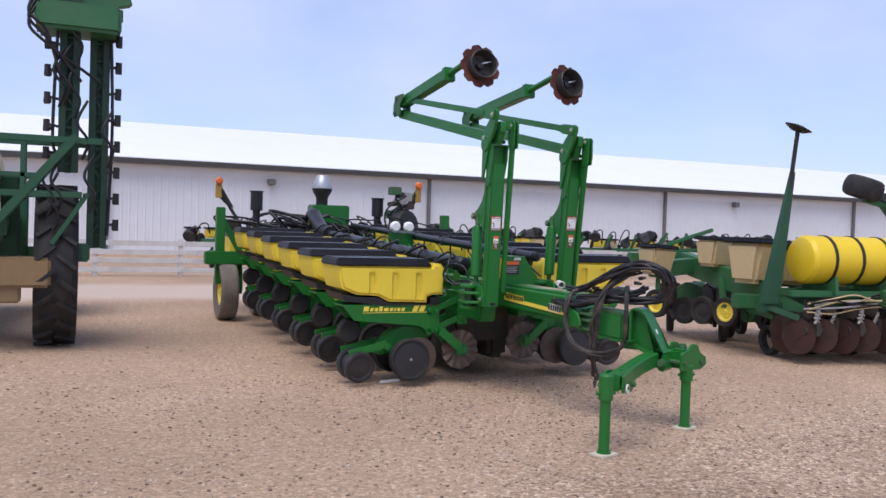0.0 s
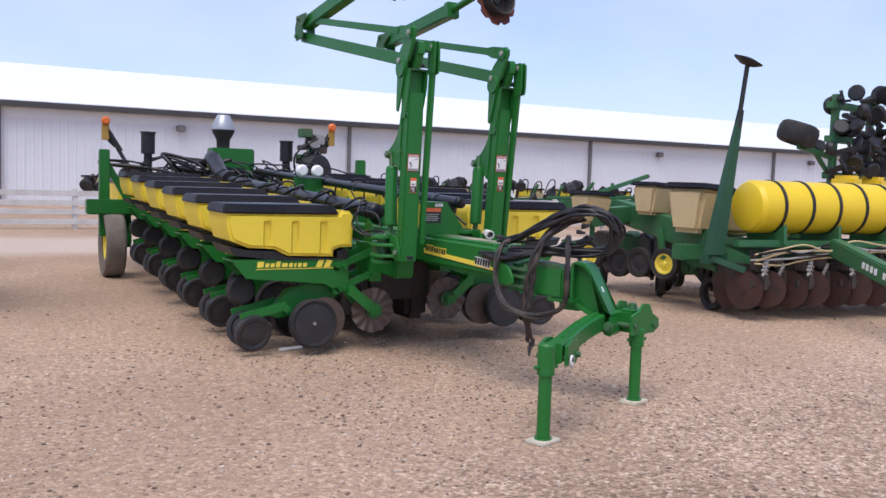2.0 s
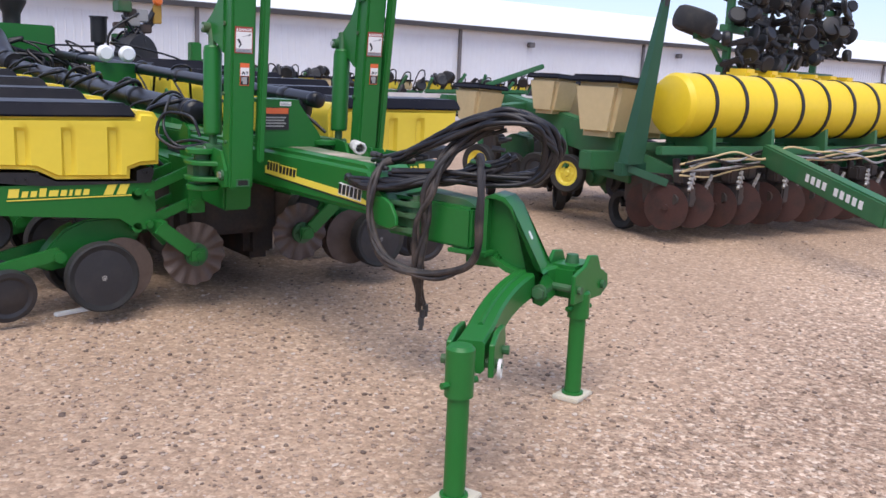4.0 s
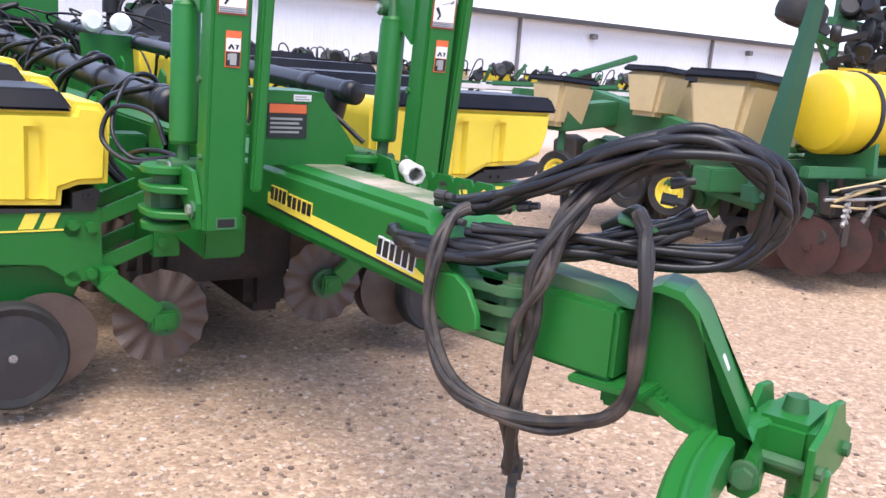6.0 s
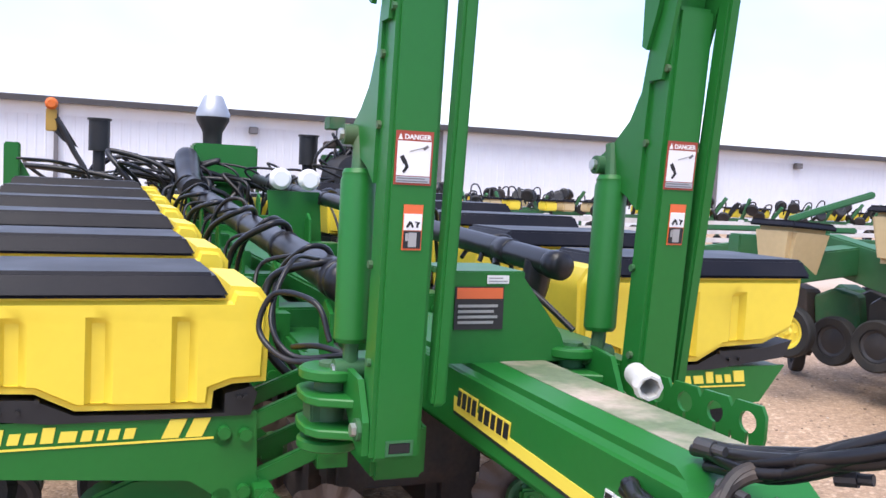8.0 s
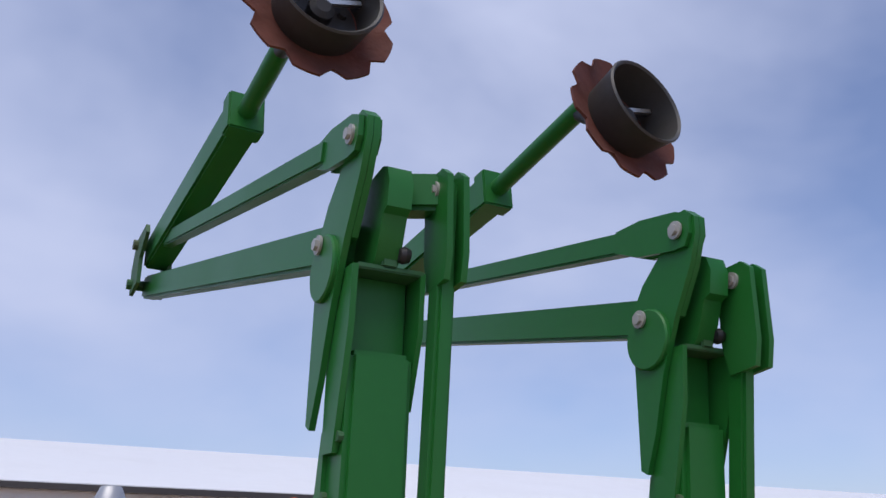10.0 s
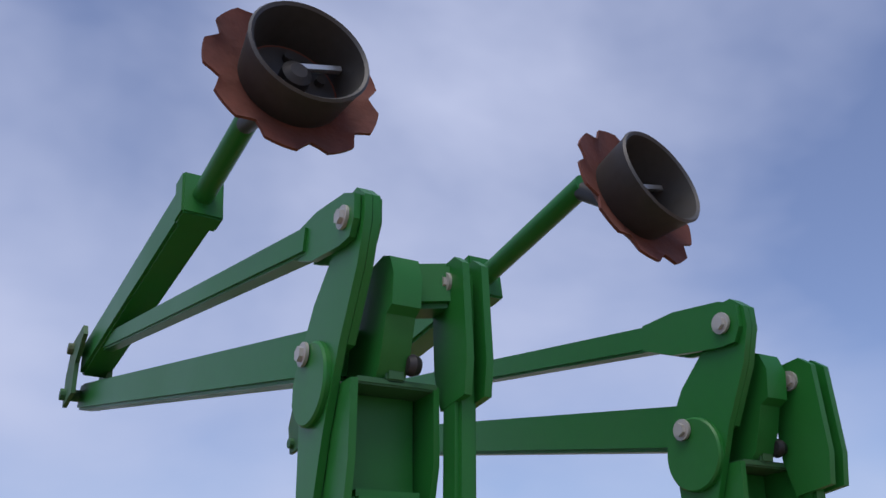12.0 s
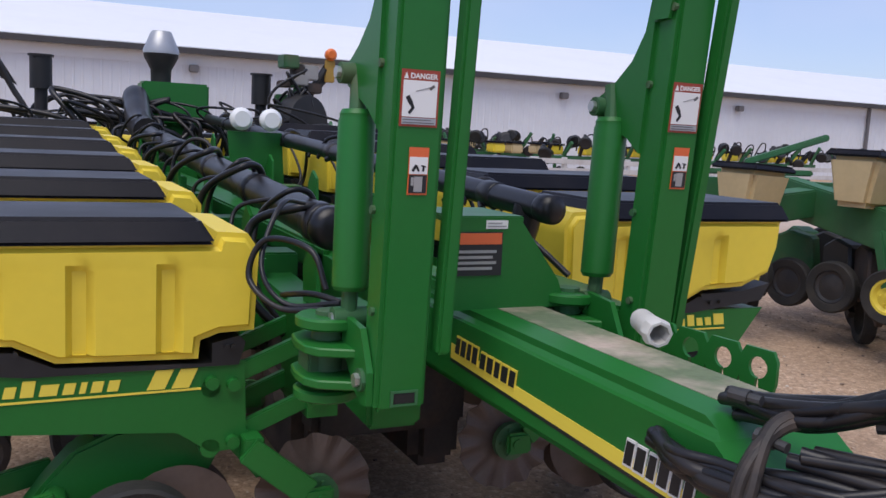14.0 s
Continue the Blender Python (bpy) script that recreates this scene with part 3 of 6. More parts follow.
def row_meshes():
    """The frame, arms, wheels and blades of one row unit in the same axes."""
    out = {}
    bm = B()
    prof = [(-1.58, 0.795), (-0.60, 0.80), (-0.59, 0.55), (-0.63, 0.52), (-0.70, 0.52), (-0.80, 0.59), (-1.46, 0.645)]
    plate(bm, prof, 0.030, 0.042, "y")
    out["side_plate"] = finish(bm, M_GREEN, "side_plate")
    bm = B()
    plate(bm, [(-1.57, 0.791), (-0.61, 0.796), (-0.61, 0.782), (-1.57, 0.777)], 0.043, 0.327, "y")
    for px, pz in ((-0.635, 0.73), (-0.635, 0.55), (-0.70, 0.74)):
        rod(bm, (px, 0.0, pz), (px, 0.36, pz), 0.02, seg=10)
    box(bm, (-0.66, 0.043, 0.54), (-0.62, 0.327, 0.79), bevel=0.004)
    out["shank"] = finish(bm, M_GREEN, "shank")
    bm = B()
    bar(bm, (0, 0, 0), (0.34, 0, 0.14), 0.03, 0.055)
    rod(bm, (0, -0.025, 0), (0, 0.025, 0), 0.03, seg=12)
    rod(bm, (0.34, -0.025, 0.14), (0.34, 0.025, 0.14), 0.03, seg=12)
    out["parallel_arm"] = finish(bm, M_GREEN, "parallel_arm")
    bm = B()
    plate(bm, [(-0.40, 0.60), (-0.30, 0.60), (-0.30, 0.92), (-0.40, 0.92)], 0.02, 0.34, "y")
    for z in (0.66, 0.86):
        rod(bm, (-0.37, 0.0, z), (-0.37, 0.36, z), 0.022, seg=10)
    out["row_mount"] = finish(bm, M_GREEN, "row_mount")
    # casting over the gauge wheels
    bm = B()
    plate(bm, [(-1.24, 0.33), (-1.16, 0.44), (-1.08, 0.53), (-0.96, 0.58), (-0.70, 0.59), (-0.62, 0.55), (-0.66, 0.47), (-0.72, 0.36), (-1.05, 0.32), (-1.16, 0.30)], 0.12, 0.24, "y")
    bmesh.ops.bevel(bm, geom=bm.edges[:], offset=0.012, segments=2, affect="EDGES")
    rod(bm, (-1.13, -0.01, 0.40), (-1.13, 0.32, 0.40), 0.032, seg=12)
    bar(bm, (-1.13, 0.02, 0.42), (-1.5, 0.03, 0.335), 0.03, 0.07)
    bar(bm, (-1.13, 0.3, 0.42), (-1.5, 0.29, 0.335), 0.03, 0.07)
    bar(bm, (-0.62, 0.05, 0.56), (-0.52, 0.05, 0.44), 0.04, 0.08)
    out["opener_casting"] = finish(bm, M_GREEN, "opener_casting")
    # gauge wheel: dark dished disc with a rubber tread
    bm = B()
    m = pose(0, 0, 0, 90)
    lathe(bm, [(0.02, 0.035), (0.05, 0.03), (0.06, 0.012), (0.14, -0.006), (0.165, 0.02), (0.168, 0.05), (0.02, 0.06)], m, 32)
    out["gauge_disc"] = finish(bm, M_DARKDISC, "gauge_disc")
    bm = B()
    lathe(bm, [(0.155, -0.03), (0.185, -0.045), (0.195, -0.02), (0.195, 0.05), (0.185, 0.06), (0.155, 0.05)], m, 32, closed=True)
    out["gauge_tyre"] = finish(bm, M_RUBBER, "gauge_tyre")
    bm = B()
    rod(bm, (0, -0.06, 0), (0, 0.0, 0), 0.016, seg=8)
    for i in range(5):
        a = 2 * math.pi * i / 5 + 0.4
        rod(bm, (0.042 * math.cos(a), -0.046, 0.042 * math.sin(a)), (0.042 * math.cos(a), -0.02, 0.042 * math.sin(a)), 0.006, seg=6)
    out["hub_cap"] = finish(bm, M_ZINC, "hub_cap")
    bm = B()
    lathe(bm, [(0.03, -0.004), (0.19, -0.002), (0.19, 0.002), (0.03, 0.004)], m, 36)
    out["opener_disc"] = finish(bm, M_COULTER, "opener_disc")
    bm = B()
    lathe(bm, [(0.03, -0.035), (0.10, -0.02), (0.12, -0.03), (0.145, -0.028), (0.15, 0.0), (0.145, 0.028), (0.12, 0.03), (0.10, 0.02), (0.03, 0.035)], m, 28)
    out["closing_wheel"] = finish(bm, M_DARKDISC, "closing_wheel")
    out["coulter"] = wavy_disc_mesh(0.19, 13, 0.015, M_COULTER, "coulter")
    bm = B()
    for y in (-0.035, 0.035):
        rod(bm, (0, y - 0.012, 0), (0, y + 0.012, 0), 0.07, seg=16)
        for i in range(5):
            a = 2 * math.pi * i / 5
            rod(bm, (0.048 * math.cos(a), y - 0.022, 0.048 * math.sin(a)), (0.048 * math.cos(a), y + 0.022, 0.048 * math.sin(a)), 0.008, seg=6)
    out["coulter_hub"] = finish(bm, M_GREEN_DUSTY, "coulter_hub")
    bm = B()
    bar(bm, (-0.60, -0.04, 0.54), (-0.41, -0.055, 0.385), 0.025, 0.085)
    rod(bm, (-0.37, -0.075, 0.36), (-0.37, 0.05, 0.36), 0.02, seg=10)
    box(bm, (-0.43, -0.07, 0.32), (-0.33, -0.045, 0.40), bevel=0.01)
    bar(bm, (-0.58, -0.04, 0.53), (-0.58, 0.1, 0.53), 0.06, 0.08)
    out["coulter_arm"] = finish(bm, M_GREEN, "coulter_arm")
    # meter housing and seed tube behind the casting
    bm = B()
    lathe(bm, [(0.05, -0.05), (0.125, -0.045), (0.135, 0.0), (0.125, 0.045), (0.05, 0.05)], pose(-1.05, 0.2, 0.70, 90), 24)
    box(bm, (-1.02, 0.14, 0.36), (-0.92, 0.24, 0.66), bevel=0.02)
    out["seed_meter"] = finish(bm, M_BLACK, "seed_meter")
    bm = B()
    lathe(bm, [(0.05, -0.04), (0.10, -0.05), (0.125, 0.0), (0.10, 0.05), (0.05, 0.04)], pose(-1.42, 0.32, 0.52, 90), 24)
    out["drive_tyre"] = finish(bm, M_RUBBER, "drive_tyre")
    # product lettering as plain bars with an underline
    bm = B()
    xx = -1.375
    for w, h in ((0.062, 0.046), (0.040, 0.032), (0.040, 0.032), (0.044, 0.046), (0.056, 0.032), (0.040, 0.032), (0.026, 0.032), (0.040, 0.032), (0.040, 0.032)):
        vs = box(bm, (xx, 0.026, 0.733), (xx + w - 0.010, 0.030, 0.733 + h))
        for v in vs:
            v.co.x += 0.008 if v.co.z > 0.74 else 0.0
        xx += w + 0.004
    for q in (-0.885, -0.815):
        vs = box(bm, (q, 0.026, 0.728), (q + 0.05, 0.030, 0.786))
        for v in vs:
            v.co.x += 0.026 if v.co.z > 0.74 else 0.0
    bar(bm, (-1.38, 0.028, 0.718), (-0.73, 0.028, 0.722), 0.004, 0.006, 0)
    out["lettering"] = finish(bm, M_DECAL, "lettering")
    return out


H_BODY, H_LID, H_BRACKET = hopper_meshes()
RM = row_meshes()


def row_unit(m, k, right=False):
    """One hopper and row unit in place; m takes the row's axes into the planter."""
    lab = "yellow plastic seed hopper with ribbed sides"
    hop = part("hopper", H_BODY, None, planter, lab, m)
    part("lid", H_LID, None, hop, "black plastic lid", pose(0, 0, 0))
    part("hopper_bracket", H_BRACKET, None, hop)
    unit = part("row_unit", RM["shank"], None, planter, "green steel row unit with lettered side plate", m)
    part("side_plate", RM["side_plate"], None, unit)
    part("side_plate", RM["side_plate"], None, unit, at=pose(0, 0.298, 0))
    for y in (0.055, 0.305):
        for z in (0.72, 0.53):
            part("parallel_arm", RM["parallel_arm"], None, unit, at=pose(-0.70, y, z))
    for nm in ("row_mount", "opener_casting", "seed_meter", "drive_tyre", "lettering", "coulter_arm"):
        part(nm, RM[nm], None, unit)
    for y, flip in ((-0.045, 1), (0.41, -1)):
        at = pose(-0.93, y, 0.285) @ Matrix.Diagonal((1, flip, 1, 1))
        part("gauge_wheel", RM["gauge_disc"], None, unit, "dark dusty gauge wheel", at)
        part("gauge_tyre", RM["gauge_tyre"], None, unit, at=at)
        part("hub_cap", RM["hub_cap"], None, unit, at=at)
    for y, tilt in ((0.06, 4), (0.16, -4)):
        part("opener_disc", RM["opener_disc"], None, unit, at=pose(-0.79, y, 0.285, 0, 0, tilt))
    part("closing_wheel", RM["closing_wheel"], None, unit, at=pose(-1.40, 0.02, 0.21, 12, 0, 4))
    part("closing_wheel", RM["closing_wheel"], None, unit, at=pose(-1.40, 0.26, 0.21, -12, 0, -4))
    part("coulter", RM["coulter"], None, unit, "fluted steel coulter blade", pose(-0.37, 0.02, 0.355, 0, 20 * k))
    part("coulter_hub", RM["coulter_hub"], None, unit, at=pose(-0.37, 0.02, 0.355))


XC = 0.02
for k in range(ROWS):
    row_unit(pose(-0.035, 0.625 + PITCH * k, -0.02 + RISE * k), k)
    row_unit(Matrix.Translation((2 * XC - 0.05, 0.735 + PITCH * k, 0.04 + RISE * k)) @ Matrix.Diagonal((-1, 1, 1, 1)), k, True)


def wings():
    for side, name in ((-1, 0), (1, 1)):
        dz = 0.0 if side < 0 else 0.06
        bm = B()
        x = XC + side * 0.29
        bar(bm, (x, 0.32, 0.72 + dz), (x, 6.5, 1.00 + dz), 0.17, 0.17, 0.015)
        for k in range(ROWS):
            y = 0.84 + k * PITCH
            box(bm, (x - 0.10, y - 0.09, 0.66 + dz + RISE * k), (x + 0.10, y + 0.09, 0.91 + dz + RISE * k), bevel=0.008)
            plate(bm, [(y - 0.05, 0.86 + dz + RISE * k), (y + 0.1, 0.86 + dz + RISE * k), (y + 0.12, 1.02 + dz + RISE * k), (y + 0.05, 1.10 + dz + RISE * k), (y - 0.03, 1.06 + dz + RISE * k)], x - 0.10, x - 0.085)
        part("wing_toolbar", bm, M_GREEN, planter, "green square-tube wing toolbar")
        # vacuum manifold with small hoses to every row
        bm = B()
        xm = XC + side * 0.33
        y0, y1 = (0.84, 6.5) if side < 0 else (0.54, 6.5)
        z0 = 1.16 if side < 0 else 1.26
        rad = 0.068 if side < 0 else 0.046
        pts = [(xm, y0 + (y1 - y0) * f, z0 + 0.235 * f) for f in (0, 0.25, 0.5, 0.75, 1)]
        hose(bm, pts, rad, 16, 6)
        if side > 0:  # the pipe turns down near its capped end
            hose(bm, [(xm, y0 + 0.14, z0), (xm - 0.01, y0 + 0.16, z0 - 0.10), (xm - 0.02, y0 + 0.22, z0 - 0.20), (xm - 0.02, y0 + 0.34, z0 - 0.30)], 0.052, 14, 6)
        lathe(bm, [(rad * 0.5, -0.03), (rad * 1.06, -0.02), (rad * 1.1, 0.04), (rad * 1.02, 0.05)], Matrix.Translation(pts[0]) @ pose(0, 0, 0, -88), 18)
        for k in range(ROWS):
            f = (0.95 + PITCH * k - y0) / (y1 - y0)
            if 0 < f < 1:
                p = Vector((xm, y0 + f * (y1 - y0), z0 + 0.235 * f))
                lathe(bm, [(rad, -0.05), (rad * 1.1, -0.045), (rad * 1.1, 0.045), (rad, 0.05)], Matrix.Translation(p) @ pose(0, 0, 0, -88), 18)
        mani = part("vacuum_manifold", bm, M_HOSE, planter, "fat black vacuum manifold pipe")
        for k in range(ROWS):
            y = 0.95 + PITCH * k
            z = 1.18 + (0 if side < 0 else 0.06) + RISE * k
            for j, (dy, lift, out) in enumerate(((0.0, -0.03, 0.30), (0.16, 0.0, 0.22), (0.34, -0.04, 0.26))):
                jit = random.uniform(-0.22, 0.22)
                lift += random.uniform(-0.03, 0.05)
                bm = B()
                hose(bm, [(xm - side * 0.04, y + dy, z - 0.02), (xm, y + dy + jit * 0.5, z + 0.06 + lift), (xm + side * 0.09, y + dy + jit * 1.4, z + 0.06 + lift), (xm + side * out * 0.72, y + dy + 0.12 + jit, z - 0.04), (xm + side * out * 0.8, y + dy + 0.05, z - 0.25), (xm + side * out * 0.4, y + dy, z - 0.40)], (0.016, 0.011, 0.009)[j])
                part("vacuum_hose", bm, M_HOSE, mani)
    # end mounts that carry the marker towers
    for x, dz in ((-0.375, 0.0), (0.385, 0.04)):
        bm = B()
        box(bm, (x - 0.06, 0.10, 0.79 + dz), (x + 0.02, 0.36, 0.98 + dz), bevel=0.012)
        em = part("end_mount", bm, M_GREEN, planter, "green hinge mount under the marker tower")
        for z in (0.84, 0.925):
            bm = B()
            plate(bm, [(x - 0.19, 0.15), (x - 0.08, 0.10), (x - 0.03, 0.30), (x - 0.10, 0.36), (x - 0.16, 0.37), (x - 0.21, 0.33), (x - 0.22, 0.26), (x - 0.215, 0.19)], z + dz - 0.012, z + dz + 0.012, "z")
            bmesh.ops.bevel(bm, geom=bm.edges[:], offset=0.004, segments=1, affect="EDGES")
            part("hinge_plate", bm, M_GREEN, em)
        bm = B()
        box(bm, (x - 0.19, 0.23, 0.84 + dz), (x - 0.08, 0.33, 0.925 + dz), bevel=0.006)
        part("hinge_block", bm, M_GREEN_DUSTY, em)
        for z in (0.79, 0.985):
            bm = B()
            lathe(bm, [(0.01, -0.016), (0.080, -0.016), (0.088, -0.010), (0.088, 0.010), (0.080, 0.016), (0.01, 0.016)], pose(x - 0.13, 0.26, z + dz), 28)
            part("hinge_disc", bm, M_GREEN, em)
        bm = B()
        rod(bm, (x - 0.13, 0.26, 0.77 + dz), (x - 0.13, 0.26, 1.0 + dz), 0.045, seg=18)
        rod(bm, (x - 0.13, 0.26, 0.99 + dz), (x - 0.13, 0.26, 1.012 + dz), 0.035, seg=12)
        part("hinge_pin", bm, M_GREEN_DUSTY, em)
        # upright side plate with its bolt, between the hinge and the tower
        bm = B()
        plate(bm, [(0.02, 0.815 + dz), (0.02, 0.90 + dz), (0.08, 1.0 + dz), (0.20, 1.01 + dz), (0.22, 0.93 + dz), (0.10, 0.83 + dz), (0.06, 0.81 + dz)], x - 0.105, x - 0.088)
        part("side_plate", bm, M_GREEN, em)
        bm = B()
        rod(bm, (x - 0.115, 0.055, 0.875 + dz), (x - 0.07, 0.055, 0.875 + dz), 0.03, seg=12)
        part("cross_pin", bm, M_GREEN_DUSTY, em)
        bm = B()
        rod(bm, (x - 0.128, 0.055, 0.875 + dz), (x - 0.114, 0.055, 0.875 + dz), 0.018, seg=6)
        part("pin_nut", bm, M_STEEL, em)
    # small hoses coiled between the first hopper and the cylinder
    for pts, r in (([(-0.50, 0.30, 1.06), (-0.53, 0.36, 1.16), (-0.62, 0.50, 1.17), (-0.66, 0.52, 1.06), (-0.60, 0.42, 0.99), (-0.50, 0.32, 1.0)], 0.009), ([(-0.46, 0.30, 1.02), (-0.58, 0.42, 1.0), (-0.63, 0.50, 1.10), (-0.55, 0.60, 1.26), (-0.42, 0.80, 1.25)], 0.008), ([(-0.40, 0.26, 1.0), (-0.50, 0.38, 1.03), (-0.55, 0.55, 1.0), (-0.45, 0.8, 0.95)], 0.009), ([(0.28, 0.30, 1.08), (0.20, 0.42, 1.18), (0.18, 0.60, 1.22), (0.30, 0.7, 1.15)], 0.010)):
        bm = B()
        hose(bm, pts, r)
        part("tower_hose", bm, M_HOSE, planter)


wings()


def danger_sign(parent, x, y, z, w, h, kind):
    """A safety decal facing -y: orange head, white panel, dark text block."""
    bm = B()
    box(bm, (x - w / 2, y - 0.0015, z - h / 2), (x + w / 2, y, z + h / 2))
    dec = part("safety_decal", bm, M_DEEP_RED if kind == "danger" else M_ORANGE, parent, "red and white safety decal")
    bm = B()
    if kind == "danger":
        box(bm, (x - w * 0.445, y - 0.003, z - h * 0.33), (x + w * 0.445, y - 0.0016, z + h * 0.31))
    else:
        box(bm, (x - w * 0.46, y - 0.003, z - h * 0.06), (x + w * 0.46, y - 0.0016, z + h * 0.30))
    part("decal_panel", bm, M_WHITE, dec)

    def mark(name, material, lo=None, hi=None, ends=None, wide=0.0):
        bm = B()
        if ends:
            bar(bm, (x + w * ends[0], y - 0.0036, z + h * ends[1]), (x + w * ends[2], y - 0.0036, z + h * ends[3]), 0.001, w * wide, 0)
        else:
            box(bm, (x + w * lo[0], y - 0.0042 - lo[2], z + h * lo[1]), (x + w * hi[0], y - 0.0016, z + h * hi[1]))
        part(name, bm, material, dec)

    if kind == "danger":
        # pictogram: a plain crouched shape under a swung arm
        for ends, wide in (((-0.33, 0.03, -0.22, -0.10), 0.11), ((-0.22, -0.09, -0.16, -0.19), 0.08), ((-0.17, -0.17, -0.27, -0.27), 0.07)):
            mark("pictogram", M_BLACK, ends=ends, wide=wide)
        mark("pictogram_arm", M_GREY, ends=(-0.12, 0.12, 0.30, 0.21), wide=0.025)
        mark("pictogram_disc", M_SPOUT, ends=(0.24, 0.17, 0.36, 0.23), wide=0.07)
        mark("text_panel", M_SILVER, (-0.445, -0.46, 0.0), (0.445, -0.345))
        for i in range(2):
            mark("text_line", M_SPOUT, (-0.42, -0.44 + 0.05 * i, 0.0006), (0.40 - 0.08 * i, -0.42 + 0.05 * i))
    else:
        for ends, wide in (((-0.30, 0.00, -0.12, 0.13), 0.13), ((-0.12, 0.12, 0.02, 0.0), 0.10), ((0.22, 0.0, 0.26, 0.10), 0.10), ((0.12, 0.12, 0.36, 0.10), 0.07)):
            mark("pictogram", M_BLACK, ends=ends, wide=wide)
        mark("text_panel", M_BLACK, (-0.44, -0.46, 0.0), (0.44, -0.08))
        mark("text_block", M_GREY, (-0.20, -0.43, 0.0006), (0.22, -0.11))
        mark("text_block", M_GREY, (-0.36, -0.30, 0.0006), (-0.215, -0.13))
    if kind == "danger":
        t = new("decal_word", bpy.data.curves.new("decal_word", "FONT"))
        t.data.body, t.data.size, t.data.align_x, t.data.extrude = "DANGER", w * 0.175, "CENTER", 0.0004
        t.data.offset = w * 0.005
        t.data.materials.append(M_WHITE)
        t.matrix_basis = pose(x + w * 0.08, y - 0.0022, z + h * 0.345, 90)
        t.parent = dec
        bm = B()
        plate(bm, [(x - w * 0.44, z + h * 0.335), (x - w * 0.32, z + h * 0.335), (x - w * 0.38, z + h * 0.45)], y - 0.003, y - 0.0016, "y")
        part("decal_mark", bm, M_WHITE, dec)
    return [dec, *dec.children]


def marker(x, hw, lean, tip, dz, bz, link_top, foot_y, pins, elbow, sleeve_end, bar_end, hub, axis):
    """A row marker folded upright: tower, cylinder, linkage, two-part arm and notched disc. x: the tower's middle, hw: half its width, lean and tip: its slant to the side and forward, pins: the swing plate's two pivots."""
    L, R = x - hw, x + hw
    upright = []

    def up(*args, **kw):
        ob = part(*args, **kw)
        upright.append(ob)
        return ob

    bm = B()
    box(bm, (L, 0.0, 0.80 + dz), (R, 0.105, 2.10 + bz), bevel=0.012)
    tower = up("marker_tower", bm, M_GREEN, planter, "tall green marker tower of square steel tube")
    # hooded head of the tower: recessed back, cap strip and side cheeks
    bm = B()
    box(bm, (L + 0.002, 0.05, 2.09 + bz), (R - 0.002, 0.11, 2.265 + bz), bevel=0.004)
    up("head_back", bm, M_GREEN, tower)
    bm = B()
    box(bm, (L - 0.004, -0.014, 2.262 + bz), (R + 0.010, 0.11, 2.275 + bz), bevel=0.003)
    box(bm, (x - 0.02, -0.018, 2.27 + bz), (x + 0.015, 0.0, 2.292 + bz), bevel=0.004)
    up("head_cap", bm, M_GREEN_DUSTY, tower)
    for q0, q1, low in ((L - 0.014, L - 0.001, 1.90), (R + 0.001, R + 0.012, 1.99)):
        bm = B()
        plate(bm, [(-0.014, 2.27 + bz), (-0.012, 2.14 + bz), (0.03, low + bz), (0.09, low + bz), (0.105, 2.27 + bz)], q0, q1)
        up("head_cheek", bm, M_GREEN, tower)
    # curved web behind the tower
    web = [(0.09, 1.50), (0.15, 1.54), (0.31, 1.60), (0.31, 1.66), (0.24, 1.70), (0.17, 1.76), (0.125, 1.84), (0.11, 1.95), (0.09, 1.98)]
    for q in (L - 0.010, L + 0.055):
        bm = B()
        plate(bm, [(p, z + bz * 0.5) for p, z in web], q, q + 0.015)
        up("web_plate", bm, M_GREEN, tower)
    bm = B()
    box(bm, (x - 0.022, -0.004, 0.822 + dz), (x + 0.036, 0.002, 0.85 + dz), bevel=0.002)
    up("foot_slot", bm, M_BLACK, tower)
    bm = B()
    for q in ((-0.030, 0.816, 0.044, 0.822), (-0.030, 0.85, 0.044, 0.856), (-0.030, 0.822, -0.022, 0.85), (0.036, 0.822, 0.044, 0.85)):
        box(bm, (x + q[0], -0.005, q[1] + dz), (x + q[2], 0.002, q[3] + dz))
    up("slot_rim", bm, M_GREEN_OLD, tower)
    for y, z in ((0.085, 1.30), (0.085, 1.66), (0.085, 1.84), (0.05, 1.05), (0.02, 1.93 + bz)):
        bm = B()
        rod(bm, (L - 0.010, y, z), (L + 0.002, y, z), 0.011, seg=8)
        up("bolt", bm, M_GREEN_DUSTY, tower)
    # hydraulic cylinder behind the tower
    cx, cy = x - 0.075, 0.21
    bm = B()
    lathe(bm, [(0.015, 0.0), (0.042, 0.0), (0.049, 0.012), (0.049, 0.44), (0.045, 0.452), (0.046, 0.46), (0.040, 0.472), (0.015, 0.474)], pose(cx, cy, 1.075 + dz, -2.5), 32)
    cyl = up("cylinder", bm, M_GREEN, tower, "green hydraulic cylinder")
    bm = B()
    rod(bm, (cx, cy, 0.99 + dz), (cx, cy, 1.085 + dz), 0.022, seg=12)
    rod(bm, (cx - 0.045, cy, 1.0 + dz), (cx + 0.045, cy, 1.0 + dz), 0.03, seg=14)
    up("lower_eye", bm, M_GREEN_DUSTY, cyl)
    bm = B()
    rod(bm, (cx, cy + 0.02, 1.54 + dz), (cx + 0.01, cy + 0.05, 1.64 + dz), 0.022, seg=12)
    rod(bm, (cx - 0.04, cy + 0.06, 1.63 + bz * 0.5), (cx + 0.07, cy + 0.06, 1.63 + bz * 0.5), 0.028, seg=14)
    up("upper_eye", bm, M_GREEN_DUSTY, cyl)
